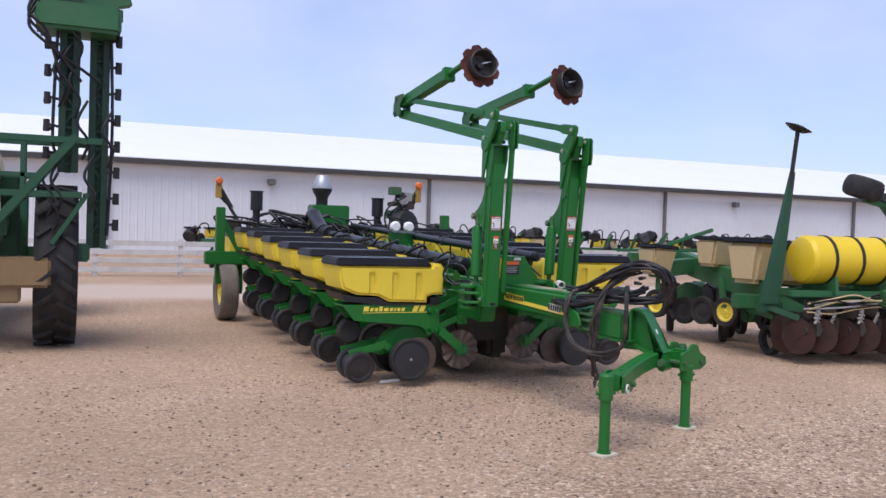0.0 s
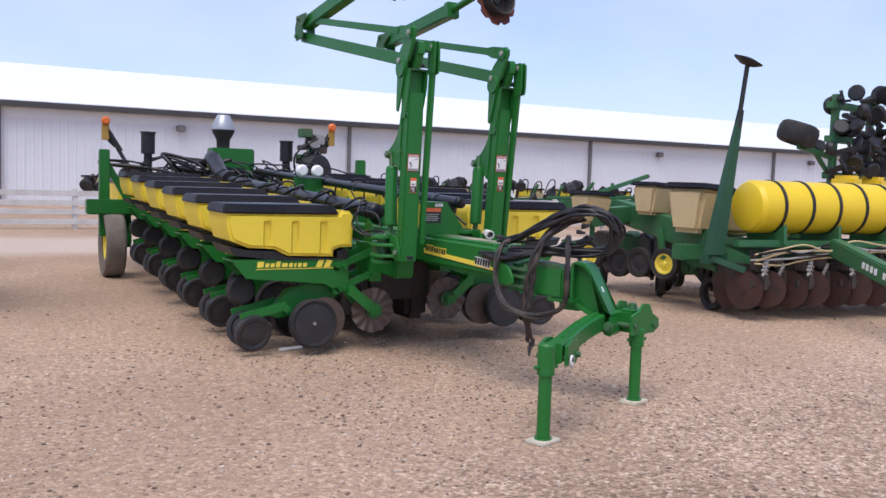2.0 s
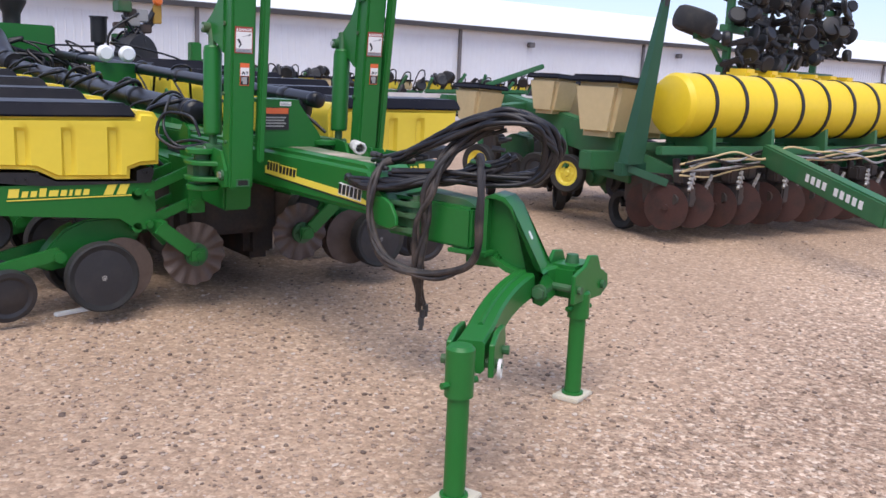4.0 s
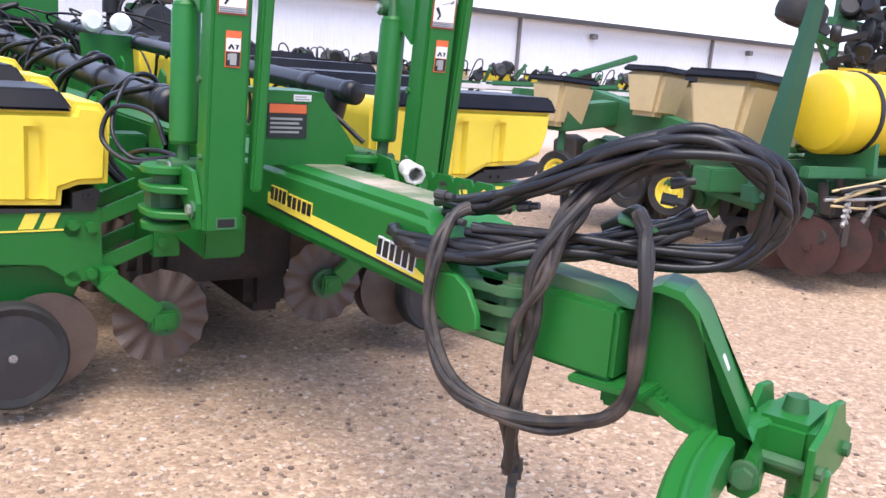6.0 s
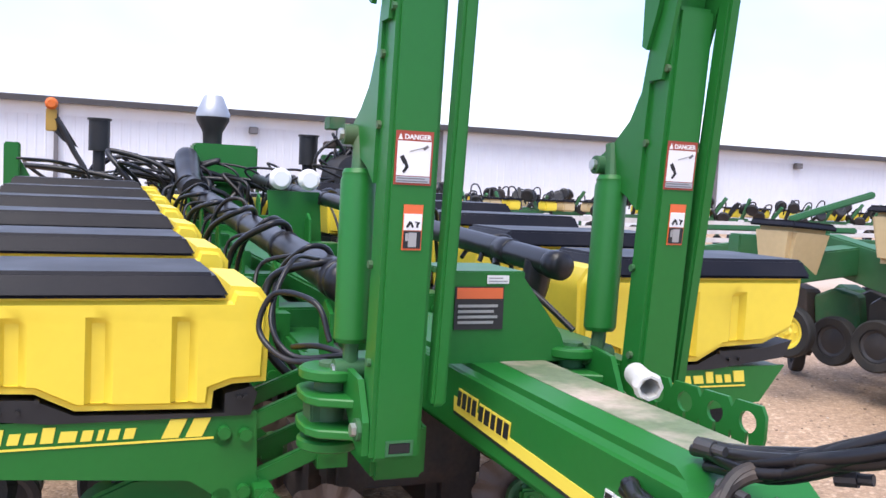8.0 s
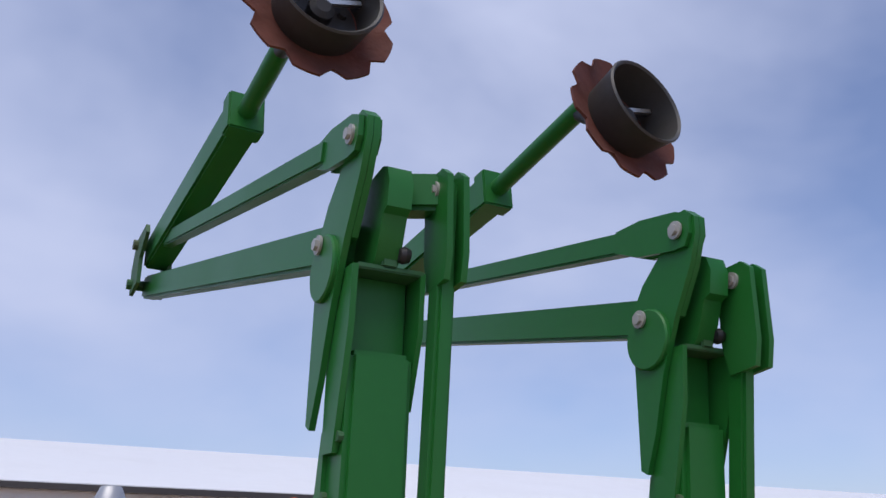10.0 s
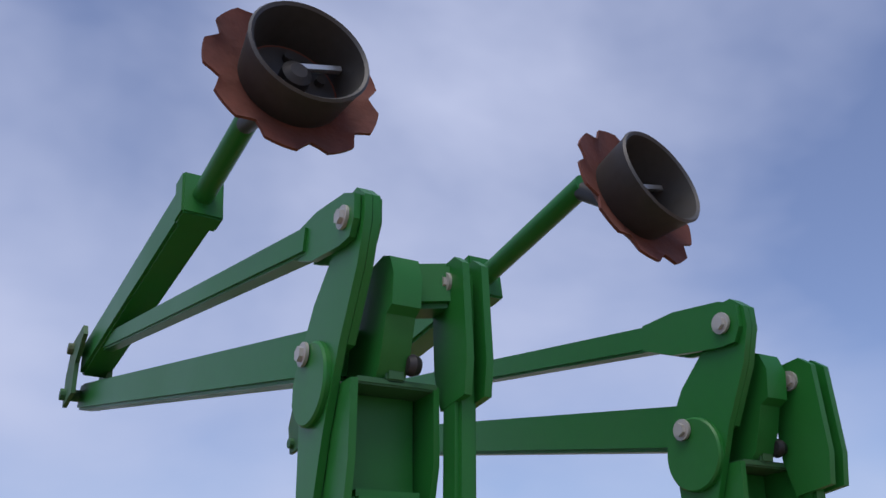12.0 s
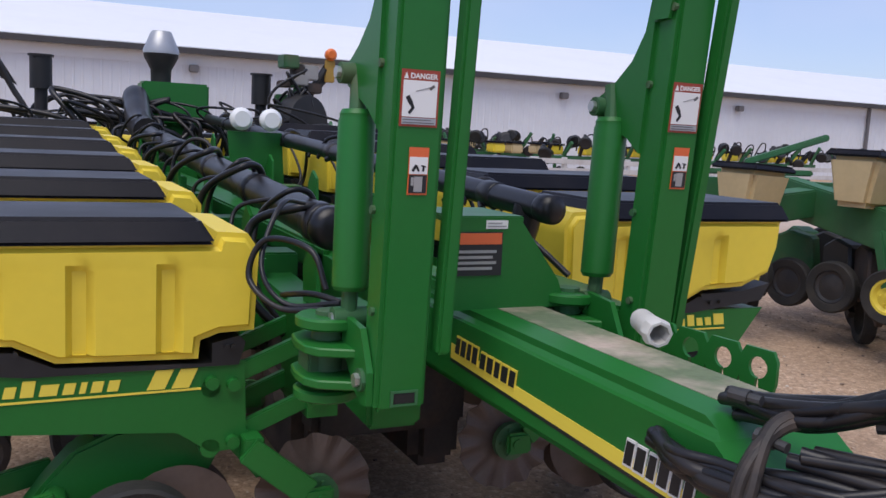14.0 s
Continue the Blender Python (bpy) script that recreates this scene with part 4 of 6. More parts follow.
    for q, z in ((cy + 0.06, 1.63 + bz * 0.5), (cy, 1.0 + dz)):
        bm = B()
        rod(bm, (cx - 0.052, q, z), (cx - 0.035, q, z), 0.016, seg=8)
        up("pin", bm, M_STEEL, cyl)
    # swing plate on the tower's near side: long tapered foot, round boss, rounded top
    head = [(0.13, 1.96), (0.105, 1.95), (0.075, 2.05), (0.045, 2.20), (0.0, 2.34), (-0.055, 2.46), (-0.075, 2.54), (-0.07, 2.585), (-0.035, 2.61), (0.005, 2.605), (0.035, 2.575), (0.05, 2.52), (0.13, 2.44), (0.165, 2.38), (0.17, 2.31), (0.155, 2.20)]
    pa, pt = (Vector(p) for p in pins)
    u0, u1 = Vector((-0.14, 0.21)), pt - pa
    cs, sn = u0.dot(u1) / u0.length_squared, (u0.x * u1.y - u0.y * u1.x) / u0.length_squared

    def swung(p, z):
        dy, dzz = p - 0.12, z - 2.345
        return pa.x + cs * dy - sn * dzz, pa.y + sn * dy + cs * dzz

    bm = B()
    plate(bm, [swung(p, z) for p, z in head], L - 0.030, L - 0.016)
    sw = up("swing_plate", bm, M_GREEN, tower, "rounded green linkage plate")
    bm = B()
    plate(bm, [swung(p, z) for p, z in head if z > 2.3], L - 0.015, L - 0.001)
    up("inner_plate", bm, M_GREEN, sw)
    bm = B()
    lathe(bm, [(0.02, 0.012), (0.070, 0.012), (0.074, 0.008), (0.074, 0.0)], pose(L - 0.030, *swung(0.10, 2.29), 0, -90), 36)
    up("boss", bm, M_GREEN, sw)
    for px, pz in pins:
        bm = B()
        rod(bm, (L - 0.058, px, pz), (L + 0.008, px, pz), 0.014, seg=6)
        rod(bm, (L - 0.050, px, pz), (L - 0.044, px, pz), 0.022, seg=16)
        up("pivot_pin", bm, M_ZINC, sw)
    # forward lever from the head to the long link
    bm = B()
    lever = [(0.13, 2.27), (0.14, 2.35), (0.05, 2.475), (-0.03, 2.485), (-0.055, 2.475), (-0.07, 2.44), (-0.065, 2.385), (-0.045, 2.375), (-0.035, 2.34), (-0.02, 2.29), (0.0, 2.27)]
    plate(bm, [(p, z + bz) for p, z in lever], x - 0.036, x + 0.018)
    lv = up("lever", bm, M_GREEN, tower, "green folding lever")
    bm = B()
    lathe(bm, [(0.008, 0.0), (0.015, 0.002), (0.019, 0.013), (0.015, 0.025), (0.008, 0.027)], pose(x + 0.012, -0.02, 2.30 + bz, 0, 90), 16)
    up("stop_roller", bm, M_BLACK, lv)
    upright.extend(danger_sign(tower, x - 0.003, -0.0015, 1.582 - bz * 0.25, 0.100, 0.135, "danger"))
    upright.extend(danger_sign(tower, x + 0.005, -0.0015, 1.41 - bz * 0.35, 0.052, 0.115, "small"))
    # shear of the upright parts: the towers lean a little outward and forward
    for ob in upright:
        if ob.type != "MESH":
            lift_z = ob.location.z
            ob.location += Vector((lean * (lift_z - 1.45), -tip * (lift_z - 1.0), 0))
            continue
        for v in ob.data.vertices:
            v.co.x += lean * (v.co.z - 1.45)
            if ob not in (sw, *sw.children):
                v.co.y -= tip * (v.co.z - 1.0)
    # long link in front of the tower
    lx, ly, lz = link_top
    foot = Vector((x + 0.098, foot_y, 0.94 + dz))
    top = Vector((lx, ly - 0.003, lz + 0.02))
    bm = B()
    bar(bm, top, foot, 0.054, 0.040, 0.008, (1, 0, 0))
    link = part("fold_link", bm, M_GREEN, tower, "long green folding link")
    for s in (-0.026, 0.012):
        bm = B()
        plate(bm, [(ly + 0.052, lz + 0.005), (ly + 0.042, lz + 0.034), (ly - 0.03, lz + 0.040), (ly - 0.056, lz + 0.02), (ly - 0.058, lz - 0.15), (ly - 0.046, lz - 0.21), (ly + 0.034, lz - 0.22), (ly + 0.052, lz - 0.15)], lx + s, lx + s + 0.014)
        part("link_cheek", bm, M_GREEN, link)
    bm = B()
    bar(bm, (x + 0.015 + lean * 0.95, 0.035, lz - 0.004), (lx + 0.018, ly + 0.004, lz - 0.004), 0.07, 0.085, 0.01)
    part("lever_nose", bm, M_GREEN, link)
    bm = B()
    rod(bm, (lx - 0.038, ly, lz), (lx + 0.036, ly, lz), 0.013, seg=6)
    rod(bm, (lx - 0.032, ly, lz), (lx - 0.026, ly, lz), 0.020, seg=16)
    part("link_pin", bm, M_ZINC, link)
    # inner arm and its upper link, reaching back to the elbow
    pl = L - 0.018 + lean * 1.1
    ax = pl + 0.032
    ex, ey, ez = elbow
    bm = B()
    bar(bm, (ax, pa.x - 0.02, pa.y + 0.005), (ex, ey, ez - 0.08), 0.06, 0.095, 0.008)
    arm = part("marker_arm", bm, M_GREEN, planter, "folded green marker arm above the tower")
    fork = (Vector((ex - 0.01, ey - 0.06, ez + 0.08)) - Vector((pl, pt.x, pt.y))).normalized()
    f0 = Vector((pl, pt.x, pt.y)) + fork * 0.17
    bm = B()
    bar(bm, f0, (ex - 0.01, ey - 0.06, ez + 0.08), 0.046, 0.058, 0.006)
    ul = part("upper_link", bm, M_GREEN, arm)
    tilt = math.atan2(fork.z, fork.y)
    for s in (-0.026, 0.014):
        bm = B()
        shape = [(-0.042, -0.01), (-0.035, 0.035), (0.01, 0.047), (0.14, 0.045), (0.235, 0.028), (0.235, -0.028), (0.14, -0.048), (0.01, -0.047), (-0.03, -0.04)]
        plate(bm, [(pt.x + q * math.cos(tilt) - r * math.sin(tilt), pt.y + q * math.sin(tilt) + r * math.cos(tilt)) for q, r in shape], pl + s, pl + s + 0.012)
        part("link_fork", bm, M_GREEN, ul)
    for s in (-0.065, 0.05):
        bm = B()
        plate(bm, [(ey + q, ez + r) for q, r in ((-0.16, -0.11), (0.02, -0.12), (0.05, 0.0), (-0.01, 0.11), (-0.24, 0.11), (-0.27, 0.07), (-0.15, 0.0))], ex + s - 0.012, ex + s + 0.003)
        part("elbow_plate", bm, M_GREEN_DUSTY, arm)
    for py, pz in ((-0.01, -0.08), (-0.05, 0.08)):
        bm = B()
        rod(bm, (ex - 0.095, ey + py, ez + pz), (ex + 0.075, ey + py, ez + pz), 0.022, seg=10)
        part("elbow_pin", bm, M_GREEN_DUSTY, arm)
    # outer arm: sleeve, inner bar, spindle, disc and depth drum
    hub = Vector(hub)
    a, b, c = Vector((ex, ey - 0.08, ez + 0.03)), Vector(sleeve_end), Vector(bar_end)
    bm = B()
    bar(bm, a, b, 0.10, 0.12, 0.010)
    sl = part("outer_sleeve", bm, M_GREEN, arm)
    bm = B()
    d = (c - a).normalized()
    bar(bm, b - d * 0.05, b + d * 0.02, 0.118, 0.138, 0.006)
    part("sleeve_collar", bm, M_GREEN, sl)
    bm = B()
    rod(bm, b, c + d * 0.03, 0.031, seg=18)
    part("outer_bar", bm, M_GREEN, arm)
    bm = B()
    rod(bm, c, hub + (hub - c) * 0.06, 0.026, seg=14)
    part("spindle", bm, M_BLACK, arm)
    m = Matrix.Translation(hub) @ Vector(axis).normalized().to_track_quat("Z", "Y").to_matrix().to_4x4()
    bm = B()
    scallop_disc(bm, 0.205, 9, m)
    dk = part("marker_disc", bm, M_RUST, arm, "rusty notched marker disc")
    bm = B()
    lathe(bm, [(0.118, 0.0), (0.136, 0.125), (0.139, 0.132), (0.134, 0.138), (0.127, 0.132), (0.112, 0.02), (0.03, 0.02)], m, 40)
    part("depth_drum", bm, M_DRUM, dk, "grey open steel depth drum")
    bm = B()
    lathe(bm, [(0.035, 0.02), (0.035, 0.06), (0.02, 0.07), (0.005, 0.07)], m, 16)
    part("disc_hub", bm, M_BLACK, dk)
    for i in range(5):
        bm = B()
        aa = 1.256 * i + 0.4
        rod(bm, m @ Vector((0.075 * math.cos(aa), 0.075 * math.sin(aa), 0.02)), m @ Vector((0.075 * math.cos(aa), 0.075 * math.sin(aa), 0.035)), 0.012, seg=8)
        part("hub_bolt", bm, M_DRUM, dk)
    bm = B()
    bar(bm, m @ Vector((-0.02, 0.015, 0.055)), m @ Vector((0.105, 0.05, 0.06)), 0.016, 0.012, 0)
    part("scraper_rod", bm, M_STEEL, dk)


marker(-0.382, 0.068, 0.02, 0.0, 0.0, 0.02, (-0.248, -0.03, 2.475), 0.02, ((0.12, 2.362), (-0.032, 2.56)), (-0.545, 2.12, 2.86), (-0.48, 0.95, 3.06), (-0.47, 0.62, 3.115), (-0.468, 0.31, 3.03), (0.03, -0.93, 0.16))
marker(0.400, 0.062, 0.025, 0.045, 0.02, -0.065, (0.489, -0.120, 2.362), 0.06, ((0.042, 2.285), (-0.10, 2.469)), (0.41, 2.35, 2.81), (0.42, 0.92, 2.97), (0.425, 0.42, 3.05), (0.435, 0.26, 2.93), (0.16, -0.90, 0.20))


def tongue():
    xl, xr = -0.12, 0.18
    bm = B()
    plate(bm, [(1.6, 0.765), (1.6, 1.0), (-0.74, 1.0), (-0.80, 0.97), (-0.93, 0.885), (-0.98, 0.86), (-0.98, 0.765)], xl, xr)
    bmesh.ops.bevel(bm, geom=[e for e in bm.edges if abs(e.verts[0].co.y - e.verts[1].co.y) > 1], offset=0.03, segments=3, affect="EDGES")
    t = part("tongue", bm, M_GREEN, planter, "thick green box-section tongue with a yellow side stripe")
    bm = B()
    box(bm, (xl + 0.12, -0.735, 1.0), (xr - 0.03, 0.30, 1.0018))
    part("worn_top", bm, M_WORN_TOP, t, "scuffed bare top of the tongue")
    bm = B()
    plate(bm, [(0.28, 0.895), (0.28, 0.852), (-0.90, 0.813), (-0.74, 0.854), (-0.10, 0.874)], xl - 0.002, xl)
    part("side_stripe", bm, M_DECAL, t, "yellow wedge stripe")
    bm = B()
    plate(bm, [(0.28, 0.852), (0.28, 0.842), (-0.91, 0.804), (-0.90, 0.813)], xl - 0.002, xl)
    part("stripe_line", bm, M_BLACK, t)
    for a, c, z, n, h, sl in ((0.25, 0.11, 0.897, 4, 0.046, -0.002), (0.10, -0.10, 0.891, 5, 0.042, -0.004), (-0.55, -0.77, 0.867, 6, 0.050, -0.010)):
        bm = B()
        letters(bm, a, c, z, n, h + 0.012, xl - 0.001, sl, 0.48)
        part("lettering_edge", bm, M_DECAL if n < 6 else M_WHITE, t)
        bm = B()
        letters(bm, a, c, z, n, h, xl - 0.0025, sl, 0.38)
        part("side_lettering", bm, M_BLACK, t)
    # sign plate and gusset behind the tongue's rear end
    bm = B()
    plate(bm, [(-0.17, 1.0), (-0.17, 1.26), (0.06, 1.26), (0.20, 1.08), (0.23, 1.0)], 0.235, 0.255, "y")
    box(bm, (-0.17, 0.235, 1.25), (0.07, 0.50, 1.27), bevel=0.004)
    box(bm, (-0.06, 0.255, 0.99), (0.40, 0.65, 1.04), bevel=0.01)
    g = part("sign_bracket", bm, M_GREEN, planter)
    bm = B()
    box(bm, (-0.155, 0.229, 1.10), (0.0, 0.233, 1.225))
    part("warning_sign", bm, M_BLACK, g, "orange-headed warning sign")
    bm = B()
    box(bm, (-0.15, 0.226, 1.19), (-0.005, 0.2288, 1.222))
    part("sign_head", bm, M_ORANGE, g)
    bm = B()
    for i in range(4):
        box(bm, (-0.145, 0.226, 1.165 - 0.016 * i), (-0.02 - 0.012 * (i % 2), 0.2288, 1.173 - 0.016 * i))
    part("sign_print", bm, M_GREY, g)
    bm = B()
    box(bm, (-0.055, 0.231, 1.234), (0.015, 0.2338, 1.258))
    part("sticker", bm, M_WHITE, g, "small white printed sticker")
    bm = B()
    for q in range(2):
        box(bm, (-0.050, 0.2295, 1.239 + 0.009 * q), (0.010 - 0.015 * q, 0.2308, 1.243 + 0.009 * q))
    part("sticker_print", bm, M_GREY, g)
    # cup-shaped cap lying on the tongue's far edge
    bm = B()
    d = Vector((-0.05, -0.16, -0.012)).normalized()
    p = Vector((0.185, -0.22, 1.04))
    m = Matrix.Translation(p) @ d.to_track_quat("Z", "Y").to_matrix().to_4x4()
    lathe(bm, [(0.004, -0.07), (0.026, -0.07), (0.030, -0.06), (0.032, 0.05), (0.027, 0.05), (0.023, -0.03), (0.004, -0.03)], m, 24)
    lathe(bm, [(0.028, 0.03), (0.037, 0.032), (0.038, 0.06), (0.033, 0.07), (0.026, 0.07), (0.024, 0.03)], m, 8, closed=True)
    part("connector_cap", bm, M_CAP, planter, "white plastic connector cap on the tongue")
    # hose holder at the far side: a green plate with keyhole slots
    bm = B()
    t2 = 0.005
    for i in range(4):
        c = -0.4475 + 0.105 * i
        loops = []
        for q in range(14):
            a = radians(-82 + 344 * q / 13)
            ca, sa = math.cos(a), math.sin(a)
            k = min(0.0525 / max(abs(ca), 1e-6), (0.047 if sa > 0 else 0.063) / max(abs(sa), 1e-6))
            loops.append([bm.verts.new((x, c + r * ca, 0.978 + r * sa)) for x, r in ((-t2, 0.027), (-t2, k), (t2, k), (t2, 0.027))])
        for u, v in zip(loops, loops[1:]):
            for e in range(4):
                bm.faces.new((u[e], u[(e + 1) % 4], v[(e + 1) % 4], v[e]))
        bm.faces.new(loops[0])
        bm.faces.new(loops[-1][::-1])
    bmesh.ops.recalc_face_normals(bm, faces=bm.faces[:])
    part("hose_holder", bm, M_GREEN, planter, "green plate with keyhole slots for hose ends", pose(0.285, 0, 0.005, 0, 0, 7))
    bm = B()
    bar(bm, (0.17, -0.06, 0.90), (0.30, -0.06, 0.93), 0.04, 0.03)
    part("holder_bracket", bm, M_GREEN, planter)


tongue()


def hitch():
    # swung drawbar: pivot lugs, square tube, then the gusseted head
    turn = pose(0.035, -0.93, 0, 0, 0, 20)
    bm = B()
    box(bm, (-0.085, -0.41, 0.695), (0.085, 0.06, 0.885), None, 0.012)
    for v in bm.verts:
        v.co.z -= max(0.0, -v.co.y) * 0.05
    h = part("hitch_tube", bm, M_GREEN, planter, "green swinging hitch tube", turn)
    bm = B()
    box(bm, (-0.10, -0.50, 0.655), (0.10, -0.30, 0.675), bevel=0.004)
    part("tube_shoe", bm, M_GREEN, h)
    bm = B()
    plate(bm, [(-0.02, 0.885), (-0.43, 0.862), (-0.36, 0.895), (-0.14, 0.915)], -0.05, 0.065)
    part("top_web", bm, M_GREEN_DUSTY, h)
    bm = B()
    rod(bm, (-0.06, -0.10, 0.715), (-0.06, -0.10, 0.845), 0.06, seg=24)
    box(bm, (-0.115, -0.10, 0.72), (0.09, 0.09, 0.845), bevel=0.006)
    part("knuckle", bm, M_GREEN_DUSTY, h)
    # pivot lugs at the tongue's end and their pin
    for z in (0.72, 0.79, 0.842):
        bm = B()
        rod(bm, (-0.06, -0.10, z), (-0.06, -0.10, z + 0.024), 0.085, seg=24)
        box(bm, (-0.145, -0.10, z), (0.10, 0.10, z + 0.024), bevel=0.004)
        part("pivot_lug", bm, M_GREEN_DUSTY, h)
    bm = B()
    rod(bm, (-0.085, -0.12, 0.71), (-0.085, -0.12, 0.872), 0.036, seg=16)
    rod(bm, (-0.085, -0.12, 0.872), (-0.085, -0.12, 0.892), 0.026, seg=6)
    part("pivot_pin", bm, M_GREEN_DUSTY, h, "dusty pivot bolt")
    for s in (-0.138, 0.18):
        bm = B()
        plate(bm, [(-0.84, 0.775), (-0.86, 0.835), (-0.91, 0.872), (-0.98, 0.878), (-1.04, 0.855), (-1.085, 0.80), (-1.09, 0.76), (-1.04, 0.738), (-0.95, 0.74)], s, s + 0.018)
        bmesh.ops.bevel(bm, geom=bm.edges[:], offset=0.004, segments=1, affect="EDGES")
        part("tongue_cheek", bm, M_GREEN, h, at=turn.inverted())
    # head: back plate, two ribbed side plates and the long sloping front plate
    hd = pose(0.225, -1.345, 0, 0, 0, 31)
    bm = B()
    plate(bm, [(0.025, 0.915), (-0.02, 0.935), (-0.075, 0.925), (-0.115, 0.885), (-0.25, 0.62), (-0.295, 0.54), (-0.305, 0.485), (-0.275, 0.455), (-0.235, 0.465), (-0.24, 0.53), (-0.275, 0.60), (-0.235, 0.62), (-0.105, 0.875), (-0.07, 0.905), (-0.02, 0.915)], -0.085, 0.085)
    hh = part("hitch_head", bm, M_GREEN, h, "gusseted green hitch head", turn.inverted() @ hd)
    for s in (-0.03, 0.016):
        bm = B()
        plate(bm, [(0.0, 0.912), (-0.07, 0.905), (-0.105, 0.875), (-0.235, 0.62), (-0.245, 0.56), (-0.16, 0.575), (-0.02, 0.64), (0.0, 0.66)], s, s + 0.014)
        part("side_gusset", bm, M_GREEN, hh)
    bm = B()
    plate(bm, [(0.018, 0.912), (-0.002, 0.912), (-0.002, 0.67), (-0.10, 0.615), (-0.24, 0.575), (-0.245, 0.555), (-0.10, 0.59), (0.018, 0.655)], -0.085, 0.085)
    part("back_plate", bm, M_GREEN, hh)
    bm = B()
    box(bm, (-0.07, -0.06, 0.60), (0.07, 0.10, 0.66), bevel=0.01)
    part("head_neck", bm, M_GREEN, hh)
    bm = B()
    rod(bm, (-0.105, -0.265, 0.52), (0.105, -0.265, 0.52), 0.035, seg=16)
    part("head_pin", bm, M_GREEN_DUSTY, hh)
    for s in (-0.125, 0.105):
        bm = B()
        rod(bm, (s, -0.265, 0.52), (s + 0.02, -0.265, 0.52), 0.026, seg=6)
        part("hitch_nut", bm, M_GREEN_DUSTY, hh)
    bm = B()
    plate(bm, [(-0.170, 0.770), (-0.188, 0.735), (-0.192, 0.738), (-0.175, 0.772)], -0.012, 0.012)
    part("hitch_tag", bm, M_WHITE, hh, "small white oval tag")
    # bowed crossbar with its clamps, pins and two parking legs
    base = pose(-0.045, -1.912, 0, 0, 0, 25.7)
    bow = smooth_path([(-0.50, -2.105, 0.485), (-0.34, -1.965, 0.485), (-0.157, -1.80, 0.49), (0.06, -1.64, 0.515), (0.28, -1.535, 0.545), (0.45, -1.525, 0.56), (0.60, -1.535, 0.56)], 4)
    bm = B()
    rings = []
    for k, p in enumerate(bow):
        d = (bow[min(k + 1, len(bow) - 1)] - bow[max(k - 1, 0)]).normalized()
        side = d.cross(Vector((0, 0, 1))).normalized()
        top = side.cross(d)
        rings.append([bm.verts.new(p + side * u * 0.052 + top * w * 0.058) for u, w in ((-1, -0.8), (-0.8, -1), (0.8, -1), (1, -0.8), (1, 0.8), (0.8, 1), (-0.8, 1), (-1, 0.8))])
    for u, v in zip(rings, rings[1:]):
        for e in range(8):
            bm.faces.new((u[e], u[(e + 1) % 8], v[(e + 1) % 8], v[e]))
    bm.faces.new(rings[0][::-1])
    bm.faces.new(rings[-1])
    bmesh.ops.recalc_face_normals(bm, faces=bm.faces[:])
    cb = part("crossbar", bm, M_GREEN, planter, "green bowed hitch crossbar")
    bm = B()
    hose(bm, [p + Vector((0, 0, 0.058)) for p in bow[4:19:3]], 0.011)
    part("top_rib", bm, M_GREEN, cb)
    # clamp lugs beside the left leg
    lug = Matrix.Translation((-0.40, -2.02, 0)) @ pose(0, 0, 0, 0, 0, 42)
    for q in (-0.085, 0.065):
        bm = B()
        plate(bm, [(-0.15, 0.42), (0.10, 0.395), (0.17, 0.42), (0.19, 0.47), (0.14, 0.535), (-0.02, 0.555), (-0.15, 0.54)], q, q + 0.02, "y")
        bmesh.ops.bevel(bm, geom=bm.edges[:], offset=0.004, segments=1, affect="EDGES")
        part("clamp_plate", bm, M_GREEN, cb, at=lug)
    for q, z in ((-0.09, 0.455), (0.10, 0.45)):
        bm = B()
        rod(bm, (q, -0.11, z), (q, 0.11, z), 0.018, seg=10)
        part("clamp_bolt", bm, M_GREEN_DUSTY, cb, at=lug)
    bm = B()
    lathe(bm, [(0.028, -0.006), (0.036, -0.006), (0.036, 0.006), (0.028, 0.006)], pose(-0.13, -0.105, 0.45, 90), 20, closed=True)
    part("lynch_ring", bm, M_CAP, cb, "pale lynch-pin ring", lug)
    # block at the far leg, its fork and the round draw pin
    blk = Matrix.Translation((0.52, -1.575, 0)) @ pose(0, 0, 0, 0, 0, 18)
    bm = B()
    box(bm, (-0.10, -0.075, 0.475), (0.13, 0.075, 0.625), bevel=0.018)
    part("end_block", bm, M_GREEN, cb, at=blk)
    for q in (-0.10, 0.08):
        bm = B()
        plate(bm, [(-0.16, 0.47), (0.12, 0.465), (0.19, 0.50), (0.18, 0.56), (0.10, 0.60), (0.06, 0.665), (-0.02, 0.675), (-0.06, 0.63), (-0.16, 0.60)], q, q + 0.02, "y")
        bmesh.ops.bevel(bm, geom=bm.edges[:], offset=0.004, segments=1, affect="EDGES")
        part("fork_plate", bm, M_GREEN, cb, at=blk)
    for q, z, r in ((-0.12, 0.53, 0.018), (0.12, 0.52, 0.02)):
        bm = B()
        rod(bm, (q, -0.115, z), (q, 0.115, z), r, seg=10)
        part("fork_bolt", bm, M_GREEN_DUSTY, cb, at=blk)
    bm = B()
    rod(bm, (0.10, 0.02, 0.55), (0.26, 0.03, 0.545), 0.034, seg=16)
    rod(bm, (0.20, 0.026, 0.546), (0.28, 0.03, 0.544), 0.046, 0.032, seg=16)
    part("draw_pin", bm, M_CAST, cb, "dark worn draw pin", blk)
    bm = B()
    rod(bm, (0.0, 0.0, 0.62), (0.0, 0.0, 0.665), 0.034, 0.026, seg=18)
    part("pin_head", bm, M_GREEN_DUSTY, cb, at=blk)
